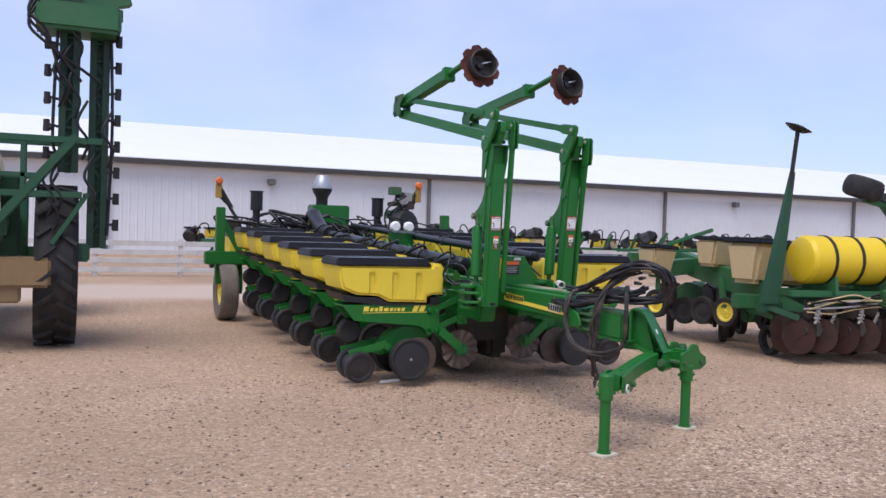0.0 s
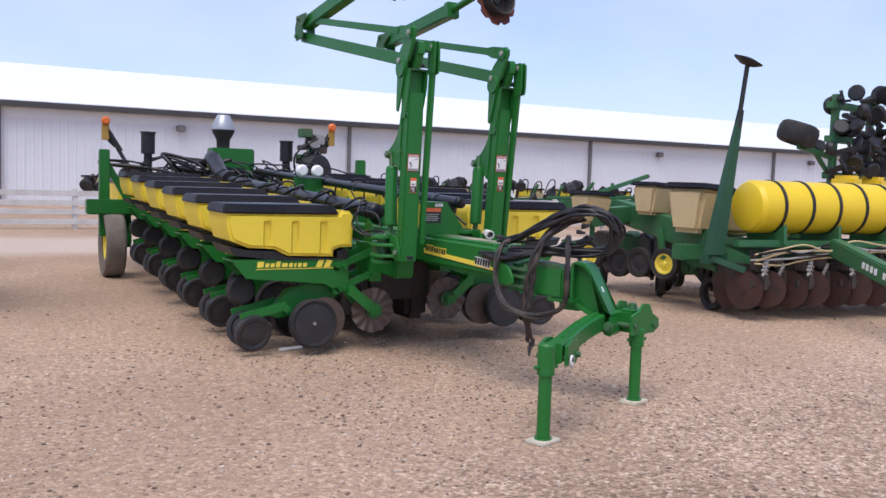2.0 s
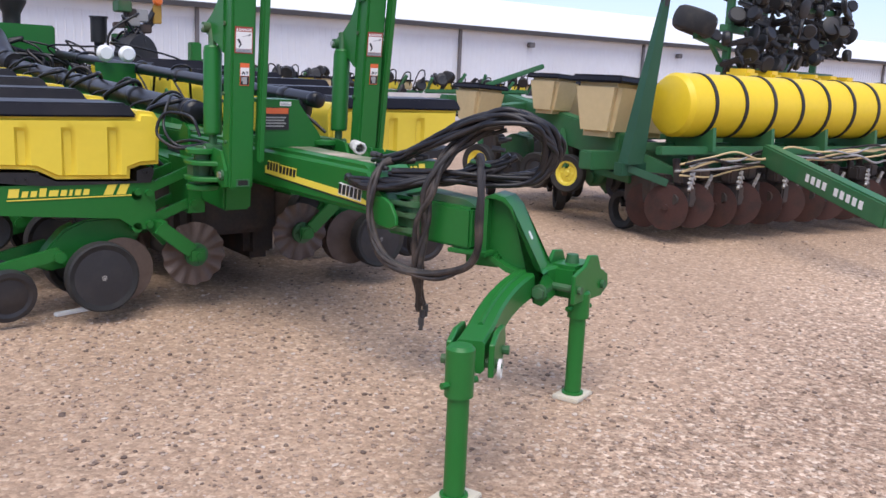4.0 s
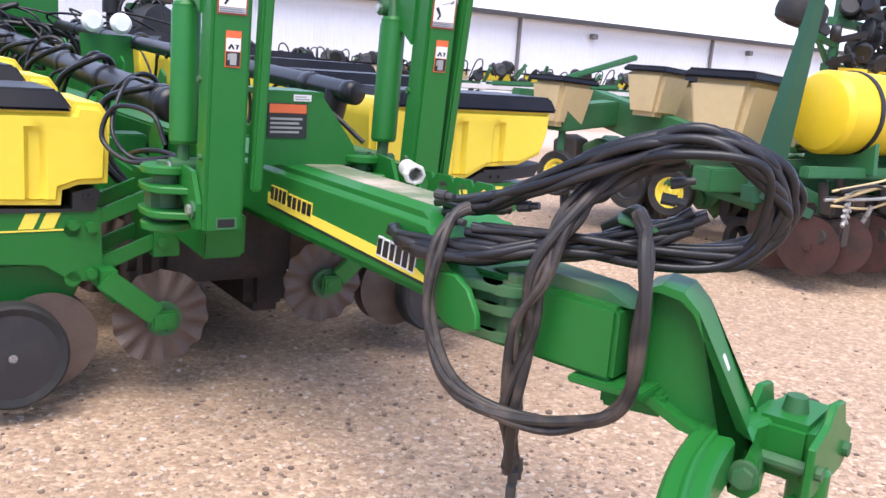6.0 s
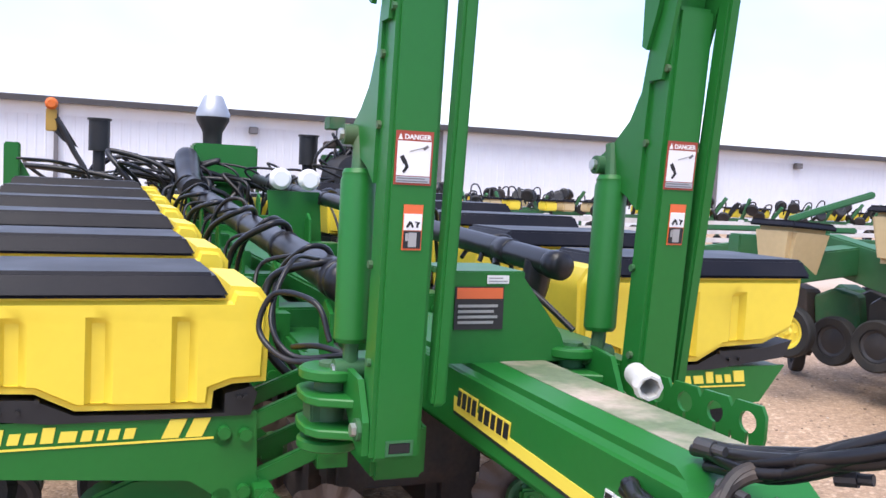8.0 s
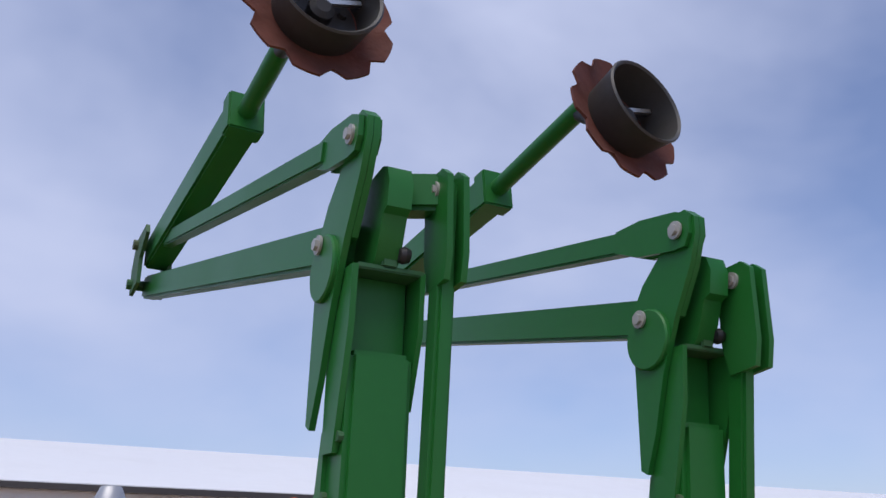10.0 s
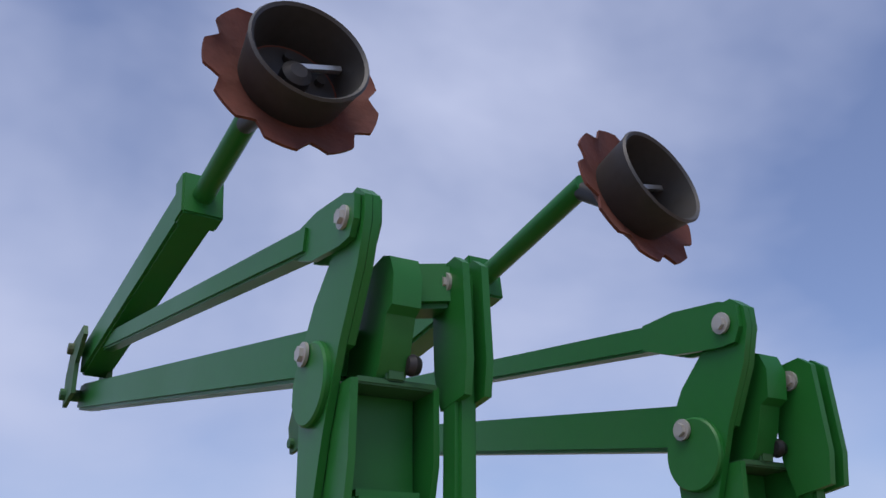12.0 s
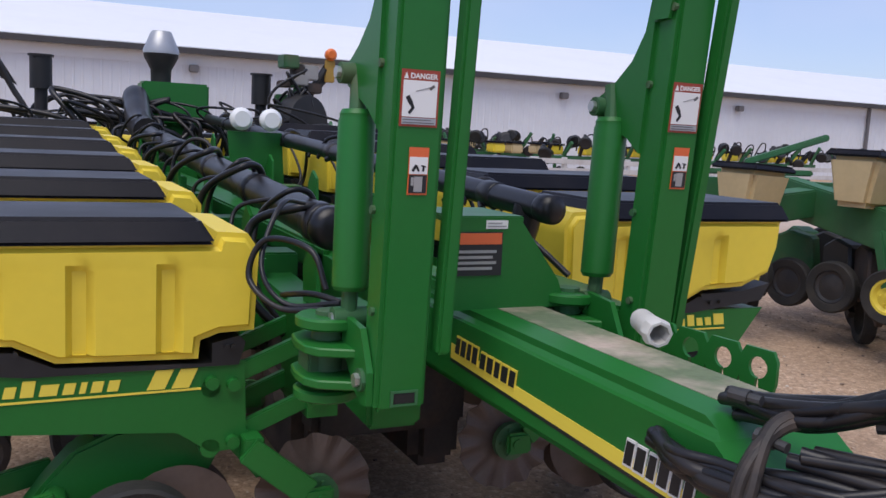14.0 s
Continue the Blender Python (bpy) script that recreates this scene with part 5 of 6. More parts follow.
    for sx, top in ((-0.615, 0.55), (0.615, 0.50)):
        bm = B()
        p = base @ Vector((sx, 0, 0))
        rod(bm, (p.x, p.y, 0.025), (p.x, p.y, 0.42), 0.038, seg=20)
        rod(bm, (p.x, p.y, 0.385), (p.x, p.y, top), 0.05, seg=20)
        rod(bm, (p.x, p.y, top), (p.x, p.y, top + 0.012), 0.05, 0.04, seg=20)
        rod(bm, (p.x - 0.075, p.y, 0.43), (p.x + 0.075, p.y, 0.43), 0.012, seg=8)
        rod(bm, (p.x, p.y, 0.018), (p.x, p.y, 0.03), 0.05, seg=20)
        part("parking_leg", bm, M_GREEN, planter, "round green parking leg")
        bm = B()
        box(bm, (-0.085, -0.065, 0.0), (0.085, 0.065, 0.02), pose(p.x, p.y, 0, 0, 0, 20), 0.004)
        pad = part("wood_pad", bm, M_WOOD)
        tagged(pad, "small pale wooden pad under a parking leg", "wood pad", "pads under the parking legs")


hitch()


def hoses():
    """The bundle of hydraulic hoses looped over the hitch."""
    rnd = random.Random(5)

    def j(p, s):
        return tuple(c + rnd.uniform(-s, s) for c in p)

    routes = []
    for i in range(13):  # off the tongue, up into the high loop and back under it
        w = 0.028
        k = rnd.uniform(-0.055, 0.045)
        routes.append([j((-0.02, -0.74, 1.015), 0.02), j((-0.03, -0.92, 1.05), 0.02), j((0.01, -1.08, 1.12), 0.022), j((0.10, -1.26, 1.21), w), j((0.20 + k, -1.42, 1.275 + k * 0.4), w), j((0.33 + k, -1.53, 1.22), w), j((0.38 + k, -1.55, 1.12), w), j((0.34 + k * 0.5, -1.47, 1.01), w), j((0.22, -1.33, 0.985), w), j((0.06, -1.16, 0.99), 0.024), j((-0.06, -0.95, 0.98), 0.02)])
    for i in range(4):  # the hanging loop beside the hitch tube
        w = 0.012
        routes.append([j((0.06, -0.92, 1.04), w), j((-0.08, -0.90, 1.03), w), j((-0.16, -0.92, 0.93), w), j((-0.18, -0.94, 0.76), w), j((-0.16, -1.02, 0.62), 0.014), j((-0.09, -1.13, 0.555), 0.014), j((0.01, -1.28, 0.555), 0.014), j((0.06, -1.42, 0.66), w), j((0.05, -1.47, 0.85), w), j((0.06, -1.43, 1.02), w), j((0.12, -1.36, 1.09), w), j((0.20, -1.26, 1.08), w), j((0.24, -1.12, 1.01), w)])
    for i in range(6):  # straight down, with loose ends
        w = 0.027
        routes.append([j((0.26, -1.34, 1.24), w), j((0.16, -1.22, 1.17), w), j((0.04, -1.20, 1.06), w), j((-0.03, -1.19, 0.93), w), j((-0.05, -1.17, 0.76), w), j((-0.03, -1.14, 0.55), w), j((0.02, -1.10, 0.36), 0.028)])
    for i in range(12):  # flat bundle along the tongue
        w = 0.029
        routes.append([j((-0.135, -0.66, 0.935), 0.010), j((-0.155, -0.76, 0.925), 0.02), j((-0.14, -0.84, 0.925), 0.026), j((-0.07, -1.00, 0.93), w), j((0.06, -1.16, 0.975), w), j((0.18, -1.29, 1.02), w), j((0.28, -1.38, 1.08), 0.03)])
    for k, r in enumerate(routes):
        dusty = 13 <= k < 23
        bm = B()
        hose(bm, r, rnd.choice((0.0105, 0.0125, 0.0145)), 10, 8)
        part("hydraulic_hose", bm, M_HOSE_DUSTY if dusty else M_HOSE, planter, "dusty grey-brown hydraulic hose" if dusty else "black rubber hydraulic hose")
    for p, d in (((-0.09, -0.80, 1.06), (0.3, -1, 0)), ((0.02, -1.02, 1.06), (0.5, -1, 0.2)), ((0.12, -1.1, 1.10), (1, -0.6, 0)), ((0.04, -1.08, 0.34), (0, 0, -1)), ((0.07, -1.06, 0.36), (0.1, 0, -1)), ((0.02, -1.1, 0.31), (0, 0, -1)), ((0.2, -1.2, 1.02), (1, 0.4, 0)), ((-0.10, -0.88, 1.01), (0.2, -1, -0.1)), ((0.27, -1.30, 1.16), (0.8, -0.6, 0.2)), ((0.21, -1.33, 1.13), (0.6, -0.8, -0.1))):
        bm = B()
        p, d = Vector(p), Vector(d).normalized()
        rod(bm, p, p + d * 0.036, 0.0145, seg=10)
        rod(bm, p + d * 0.036, p + d * 0.06, 0.010, seg=10)
        part("hose_coupler", bm, M_DRUM, planter, "dull steel hose coupler")
    bm = B()
    box(bm, (-0.07, -0.05, 0), (0.07, 0.05, 0.012), pose(0.20, -1.27, 1.055, 10, 0, 45), 0.004)
    part("hose_guide", bm, M_GREEN_OLD, planter, "pale green hose guide plate")


hoses()


def centre_frame():
    """The planter's rear frame with its wheels, fan, fill box, lamps and flags."""
    bm = B()
    box(bm, (-2.0, 6.4, 0.85), (2.1, 6.6, 1.05), bevel=0.015)
    box(bm, (-1.6, 7.3, 0.80), (1.9, 7.46, 0.98), bevel=0.015)
    for x in (-1.2, -0.2, 0.3, 1.6):
        box(bm, (x, 6.5, 0.82), (x + 0.12, 7.4, 0.97), bevel=0.012)
    box(bm, (-0.12, 1.5, 0.88), (0.10, 6.5, 1.0), bevel=0.012)
    for x in (-1.83, 1.9):
        box(bm, (x, 6.5, 0.55), (x + 0.13, 6.64, 1.72), bevel=0.012)
        bar(bm, (x + 0.06, 6.6, 1.6), (x + 0.4, 6.6, 1.0), 0.06, 0.09)
    cf = part("centre_frame", bm, M_GREEN, planter, "green main frame between the wings")
    # unseen tubes added to keep light from leaking down between the wings
    for x in (-0.13, 0.15):
        bm = B()
        bar(bm, (x, 1.3, 0.62), (x, 6.5, 0.74), 0.14, 0.20, 0.012)
        part("draft_tube", bm, M_GREEN_DUSTY, cf)
    # unseen dark boxes, added to block light and darken the ground underneath
    for y in (1.0, 1.95, 2.9, 3.85, 4.8):
        bm = B()
        box(bm, (-0.30, y, 0.36), (0.32, y + 0.7, 0.80), bevel=0.03)
        box(bm, (-0.34, y + 0.1, 0.16), (-0.12, y + 0.9, 0.55), bevel=0.05)
        box(bm, (0.14, y + 0.1, 0.16), (0.36, y + 0.9, 0.55), bevel=0.05)
        rod(bm, (-0.38, y + 0.3, 0.42), (0.40, y + 0.3, 0.42), 0.06, seg=12)
        part("drive_box", bm, M_CAST, cf)
    # transport wheels
    tyre, rim = wheel_mesh(0.44, 0.26, 0.22), rim_mesh(0.22, 0.2, M_DECAL)
    tyre.materials[0] = M_DUSTY_TYRE
    for x, y in ((-1.66, 6.55), (1.8, 6.55), (-1.0, 7.2), (0.9, 7.2)):
        w = part("transport_wheel", tyre, None, planter, "dusty rubber transport tyre", pose(x, y, 0.44, 0, 0, 90))
        part("wheel_rim", rim, None, w, "yellow steel rim")
        bm = B()
        bar(bm, (x + 0.2, y, 0.44), (x + 0.2, y + 0.15, 1.3), 0.09, 0.12)
        bar(bm, (x, y, 0.44), (x + 0.24, y, 0.44), 0.08, 0.08)
        part("wheel_leg", bm, M_GREEN, planter)
    # flag arms with amber lamps at both wing hinges
    for x, y, z in ((-1.52, 8.3, 2.16), (1.74, 7.25, 2.2)):
        bm = B()
        s = 1 if x < 0 else -1
        hose(bm, [(x + s * 0.45, y - 0.1, 1.0), (x + s * 0.36, y - 0.06, 1.45), (x + s * 0.22, y, z - 0.45), (x + s * 0.05, y, z - 0.12)], 0.03)
        plate(bm, [(x - s * 0.02, z + 0.0), (x + s * 0.02, z - 0.01), (x + s * 0.27, z - 0.42), (x + s * 0.12, z - 0.36), (x - s * 0.03, z - 0.20)], y + 0.012, y + 0.024, "y")
        part("flag_arm", bm, M_BLACK, planter)
        bm = B()
        box(bm, (x - 0.055, y - 0.02, z - 0.26), (x + 0.055, y + 0.01, z - 0.02), pose(0, 0, 0), 0.01)
        part("reflector_plate", bm, M_OCHRE, planter, "dull yellow marker plate")
        bm = B()
        lathe(bm, [(0.02, -0.03), (0.06, -0.028), (0.065, 0.02), (0.04, 0.05)], pose(x, y - 0.02, z + 0.03, 90), 20)
        part("amber_lamp", bm, M_AMBER, planter, "round amber lamp")
    # green fill box with a silver and black funnel cap
    bm = B()
    box(bm, (-0.17, 7.15, 1.42), (0.47, 7.5, 1.83), bevel=0.02)
    box(bm, (0.05, 7.2, 1.0), (0.4, 7.45, 1.42), bevel=0.02)
    fb = part("fill_box", bm, M_GREEN, planter, "green steel box under the funnel")
    bm = B()
    lathe(bm, [(0.095, 1.77), (0.10, 1.90), (0.165, 2.02), (0.168, 2.06)], pose(0.03, 7.32, 0.05), 24)
    part("funnel", bm, M_BLACK, fb)
    bm = B()
    lathe(bm, [(0.172, 2.055), (0.172, 2.09), (0.10, 2.26), (0.085, 2.275), (0.01, 2.278)], pose(0.03, 7.32, 0.05), 24)
    part("funnel_cap", bm, M_SILVER, fb, "silver domed funnel cap")
    # twin lamps on a green plate
    bm = B()
    plate(bm, [(0.0, 1.02), (0.34, 1.02), (0.31, 1.43), (-0.04, 1.43)], 3.80, 3.83, "y")
    box(bm, (0.05, 3.8, 0.9), (0.17, 3.92, 1.05), bevel=0.01)
    lp = part("lamp_plate", bm, M_GREEN, planter)
    for x in (0.03, 0.22):
        bm = B()
        lathe(bm, [(0.02, -0.035), (0.062, -0.03), (0.072, 0.0), (0.072, 0.03), (0.05, 0.06)], pose(x, 3.76, 1.51, 90), 24)
        part("work_lamp", bm, M_LAMP, lp, "round white work lamp")
    # black risers and tangled hoses on the frame
    rnd = random.Random(9)
    for x, y, z in ((-1.05, 7.4, 2.0), (1.05, 7.4, 1.97)):
        bm = B()
        rod(bm, (x, y, 1.0), (x, y, z - 0.3), 0.06, seg=14)
        rod(bm, (x, y, z - 0.3), (x, y, z), 0.10, seg=16)
        rod(bm, (x, y, z), (x, y, z + 0.02), 0.115, seg=16)
        part("riser_pipe", bm, M_BLACK, planter, "black upright pipe")
    for i in range(34):
        x = rnd.uniform(-1.3, 1.4)
        y = rnd.uniform(6.4, 7.6)
        bm = B()
        z = rnd.uniform(1.3, 1.55)
        hose(bm, [(x, y, 1.0), (x + rnd.uniform(-0.2, 0.2), y, z), (x + rnd.uniform(-0.6, 0.6), y + rnd.uniform(-0.3, 0.3), z + rnd.uniform(0.05, 0.22)), (x + rnd.uniform(-0.5, 0.5), y + rnd.uniform(-0.2, 0.2), z), (x + rnd.uniform(-0.5, 0.5), y, 1.0)], rnd.choice((0.012, 0.018, 0.026)))
        part("frame_hose", bm, M_HOSE, planter)
    bm = B()
    hose(bm, [(-0.31, 5.6, 1.37), (-0.32, 6.0, 1.42), (-0.30, 6.4, 1.56), (-0.28, 6.7, 1.66), (-0.2, 7.1, 1.6)], 0.11, 16)
    part("fan_duct", bm, M_HOSE, planter, "fat black fan duct")
    bm = B()
    lathe(bm, [(0.08, -0.12), (0.28, -0.1), (0.3, 0.0), (0.28, 0.1), (0.08, 0.12)], pose(1.35, 6.9, 1.5, 90, 0, 30), 28)
    part("vacuum_fan", bm, M_BLACK, planter, "round black vacuum fan")
    # hoppers on the centre frame, facing the other way
    for i, x in enumerate((-1.45, -0.5, 0.45, 1.4)):
        hop = part("hopper", H_BODY, None, planter, "yellow plastic seed hopper with ribbed sides", pose(x + 0.3, 6.9, 0.10, 0, 0, -90) @ pose(0, -0.3, 0))
        part("lid", H_LID, None, hop, "black plastic lid")
        part("hopper_bracket", H_BRACKET, None, hop)
    # upright valve block with its hoses
    bm = B()
    rod(bm, (1.35, 7.1, 0.9), (1.35, 7.1, 2.1), 0.04)
    vb = part("valve_post", bm, M_GREEN_DUSTY, planter, "dusty green valve post")
    for i in range(16):
        x, z = rnd.uniform(1.1, 1.45), rnd.uniform(1.35, 2.05)
        bm = B()
        box(bm, (x, 7.0 + rnd.uniform(0, 0.15), z), (x + rnd.uniform(0.08, 0.2), 7.25, z + rnd.uniform(0.07, 0.18)), bevel=0.012)
        part("valve", bm, (M_GREEN_DUSTY, M_CAST, M_GREY)[i % 3], vb)
    for i in range(8):
        x, z = rnd.uniform(1.1, 1.5), rnd.uniform(1.5, 2.05)
        bm = B()
        hose(bm, [(x, 7.0, z), (x + rnd.uniform(-0.15, 0.15), 6.85, z + 0.1), (x + rnd.uniform(-0.3, 0.3), 6.85, z - 0.2), (x + rnd.uniform(-0.3, 0.3), 6.95, 1.1)], 0.015)
        part("valve_hose", bm, M_HOSE, vb)


centre_frame()


# ---- second planter, with the long yellow tank ----
def tank_planter():
    p = thing("tank_planter", "older green planter with a long yellow tank and faded tan hoppers", "planter", pose(4.40, 1.08, 0, 0, 0, -8))
    bm = B()
    R = 0.30
    lathe(bm, [(0.02, 0.0), (0.20, 0.012), (0.27, 0.04), (R, 0.09), (R, 4.6), (0.27, 4.65), (0.02, 4.68)], pose(-0.04, 0, 1.27, 0, 90), 40)
    tank = part("tank", bm, M_TANK, p, "long yellow plastic liquid tank")
    for i in range(11):
        x = 0.30 + 0.39 * i
        bm = B()
        lathe(bm, [(R + 0.003, -0.022), (R + 0.010, -0.02), (R + 0.010, 0.02), (R + 0.003, 0.022)], pose(x, 0, 1.27, 0, 90), 40, closed=True)
        part("tank_strap", bm, M_BLACK, tank, "black steel strap")
    bm = B()
    for i in range(6):
        x = 0.30 + 0.78 * i
        plate(bm, [(-0.32, 0.86), (0.32, 0.86), (0.30, 1.08), (0.16, 0.985), (-0.16, 0.985), (-0.30, 1.08)], x - 0.02, x + 0.02)
    box(bm, (-0.3, -0.26, 0.82), (4.4, -0.18, 0.90), bevel=0.01)
    box(bm, (-0.3, 0.18, 0.82), (4.4, 0.26, 0.90), bevel=0.01)
    part("tank_cradle", bm, M_GREEN_OLD, p)
    bm = B()
    box(bm, (-0.6, 0.35, 0.62), (7.4, 0.55, 0.80), bevel=0.012)
    part("toolbar", bm, M_GREEN_OLD, p, "faded green toolbar")
    # tongue toward the open yard, with bars for its lettering
    W = pose(4.40, 1.08, 0, 0, 0, -8).inverted()
    bm = B()
    a, b = Vector((5.25, 0.55, 0.84)), Vector((4.45, -1.09, 0.53))
    bar(bm, a, b, 0.13, 0.20, 0.015)
    tg = part("tongue", bm, M_GREEN_OLD, p, "green tongue with white lettering bars", W)
    d = (b - a).normalized()
    n = d.cross(Vector((0, 0, 1))).normalized()
    if n.x > 0:
        n = -n
    for i in range(10):
        if i != 4:
            bm = B()
            q = a + d * (0.80 + 0.085 * i) + n * 0.068
            bar(bm, q - d * 0.024, q + d * 0.024, 0.006, 0.065, 0)
            part("letter_bar", bm, M_WHITE, tg)
    # folded marker: tapered arm with a disc on top
    bm = B()
    foot, mid, top = Vector((-0.42, 0.0, 0.72)), Vector((-0.285, -0.15, 2.28)), Vector((-0.275, -0.22, 2.86))
    d1 = (mid - foot).normalized()
    seg = [(foot, 0.19), (foot.lerp(mid, 0.45), 0.135), (mid, 0.06)]
    for (u, wu), (v, wv) in zip(seg, seg[1:]):
        rings = [[bm.verts.new(q + Vector((sx * w / 2, sy * w * 0.36, 0))) for sx, sy in ((-1, -1), (1, -1), (1, 1), (-1, 1))] for q, w in ((u, wu), (v, wv))]
        for i in range(4):
            bm.faces.new((rings[0][i], rings[0][(i + 1) % 4], rings[1][(i + 1) % 4], rings[1][i]))
    bar(bm, foot + Vector((-0.13, 0.02, -0.05)), foot + Vector((0.2, 0.06, -0.05)), 0.10, 0.12)
    bar(bm, (-0.45, 0.0, 0.68), (-0.15, -0.22, 0.56), 0.05, 0.07)
    mk = part("marker_arm", bm, M_FRAME_SHADED, p, "upright tapered dark green marker arm")
    bm = B()
    rod(bm, mid - d1 * 0.12, top, 0.026, seg=12)
    rod(bm, mid - d1 * 0.14, mid + d1 * 0.05, 0.036, seg=12)
    part("marker_rod", bm, M_DARKDISC, mk, "dark round end of the marker arm")
    bm = B()
    m = Matrix.Translation(top) @ pose(0, 0, 0, 12, 18, 0)
    lathe(bm, [(0.02, -0.05), (0.08, -0.045), (0.16, -0.005), (0.165, 0.005), (0.06, 0.03), (0.02, 0.03)], m, 28)
    part("marker_disc", bm, M_DARKDISC, mk, "dark dished marker disc")
    # row units under the tank: rusty blades, dark castings
    m90 = pose(0, 0, 0, 0, 0, 90)
    blade = B()
    lathe(blade, [(0.03, -0.012), (0.08, -0.006), (0.215, -0.003), (0.215, 0.003), (0.08, 0.006), (0.03, 0.012)], pose(0, 0, 0, 0, 90), 30)
    rod(blade, (-0.03, 0, 0), (0.03, 0, 0), 0.03, seg=8)
    blade = finish(blade, M_BLADE, "blade")
    tyre = wheel_mesh(0.20, 0.1, 0.13, "press_tyre")
    rim = rim_mesh(0.13, 0.08, M_DECAL, "press_rim")
    dark = B()
    box(dark, (-0.07, -0.1, 0.30), (0.07, 0.45, 0.62), bevel=0.02)
    box(dark, (-0.045, -0.42, 0.36), (0.045, -0.05, 0.55), bevel=0.015)
    rod(dark, (-0.12, -0.3, 0.42), (0.12, -0.3, 0.42), 0.05, seg=12)
    rod(dark, (-0.05, 0.05, 0.2), (-0.05, 0.05, 0.62), 0.04, seg=10)
    rod(dark, (0.02, -0.2, 0.52), (0.02, -0.15, 0.78), 0.035, seg=10)
    box(dark, (-0.10, -0.36, 0.56), (0.06, -0.24, 0.70), bevel=0.02)
    dark = finish(dark, M_CAST, "casting")
    clip = B()
    for k in range(3):
        rod(clip, (-0.05, 0, 0.05 * k), (0.05, 0.01, 0.05 * k + 0.015), 0.014, seg=8)
    rod(clip, (0, 0.01, -0.05), (0, 0.01, 0.16), 0.016, seg=8)
    clip = finish(clip, M_GREY, "spring")
    arm = B()
    bar(arm, (0.0, 0.3, 0.66), (0.0, 0.95, 0.74), 0.10, 0.14)
    bar(arm, (-0.08, 0.35, 0.52), (-0.08, 0.9, 0.56), 0.04, 0.07)
    arm = finish(arm, M_GREEN_OLD, "arm")
    for i in range(9):
        x = -0.02 + 0.62 * i
        u = part("row_unit", arm, None, p, at=pose(x, 0, 0))
        part("blade", blade, None, u, "rusty opener blade", pose(0.10, -0.30, 0.36, 0, 0, 40))
        part("blade", blade, None, u, "rusty opener blade", pose(-0.14, -0.24, 0.34, 0, 0, 25))
        part("casting", dark, None, u)
        part("casting", dark, None, u, at=pose(0.28, 0.12, 0.02, 0, 0, 12))
        part("press_tyre", tyre, None, u, at=pose(0.0, 0.5, 0.21) @ m90)
        part("blade", blade, None, u, at=pose(-0.06, 0.15, 0.30, 0, 0, 12))
        part("spring", clip, None, u, "pale dusty spring", pose(0.22, -0.36, 0.50, 20, 0, 30))
        part("spring", clip, None, u, "pale dusty spring", pose(-0.05, -0.44, 0.56, -15, 40, 10))
    # pale wavy hoses slung along the front
    rnd = random.Random(3)
    for j in range(7):
        bm = B()
        pts = [(-0.15 + 0.33 * i + rnd.uniform(-0.05, 0.05), -0.40 + rnd.uniform(-0.07, 0.07), 0.66 + rnd.uniform(-0.05, 0.07) + 0.022 * j + 0.014 * i) for i in range(13)]
        hose(bm, pts, 0.009 + 0.003 * (j % 2), 8, 5)
        part("pale_hose", bm, (M_TAN, M_GREY, M_HOSE)[j % 3], p, "pale dusty liquid hose")
    # tan hoppers with dark lids on the near row units
    lid_m, hop_m = B(), B()
    vs = box(hop_m, (-0.25, -0.24, -0.46), (0.25, 0.24, 0.0), bevel=0.05)
    for v in vs:
        if v.co.z < -0.3:
            v.co.y *= 0.70
            v.co.x *= 0.86
    box(lid_m, (-0.275, -0.265, -0.012), (0.275, 0.265, 0.05), bevel=0.015)
    for v in lid_m.verts:
        if v.co.z > 0.03:
            v.co.x *= 0.93
            v.co.y *= 0.93
    hop_m, lid_m = finish(hop_m, M_TAN, "hopper"), finish(lid_m, M_LID, "lid")
    for x, y, z, rz, k in ((4.28, 1.70, 1.45, 8, 1.15), (4.38, 2.62, 1.47, 8, 0.82), (3.82, 3.18, 1.33, 4, 0.84), (5.05, 1.95, 1.36, 0, 1.0), (5.0, 2.7, 1.40, 0, 1.0), (5.9, 2.0, 1.34, 0, 1.0), (5.9, 2.8, 1.36, 0, 1.0)):
        h = part("hopper", hop_m, None, p, "faded tan plastic hopper with a dark lid", W @ pose(x, y, z, 0, 3, rz) @ Matrix.Scale(k, 4))
        part("lid", lid_m, None, h, "grey-black hopper lid")
    # frame under the hoppers
    beams = (((4.62, 3.60, 1.12), (4.25, 1.45, 0.82), 0.16, 0.30), ((3.72, 3.12, 1.02), (4.75, 3.3, 1.10), 0.22, 0.22), ((3.75, 3.75, 1.14), (5.3, 3.62, 1.12), 0.16, 0.20), ((5.2, 3.6, 1.1), (6.6, 1.6, 0.85), 0.12, 0.18), ((4.25, 1.5, 0.80), (4.60, 1.0, 0.55), 0.12, 0.16),
             ((3.55, 4.3, 1.0), (4.9, 3.9, 1.22), 0.09, 0.12), ((4.1, 4.6, 1.25), (4.8, 3.5, 1.3), 0.05, 0.05), ((4.3, 1.9, 0.95), (5.9, 2.2, 0.92), 0.14, 0.14), ((4.3, 2.4, 0.95), (4.28, 2.26, 0.55), 0.06, 0.09), ((3.84, 3.16, 1.0), (3.82, 3.14, 0.5), 0.06, 0.09), ((4.9, 4.4, 1.35), (5.5, 4.0, 1.62), 0.10, 0.06))
    for q, w, bw, bh in beams:
        bm = B()
        bar(bm, q, w, bw, bh, 0.012)
        part("frame_beam", bm, M_GREEN_OLD, p, at=W)
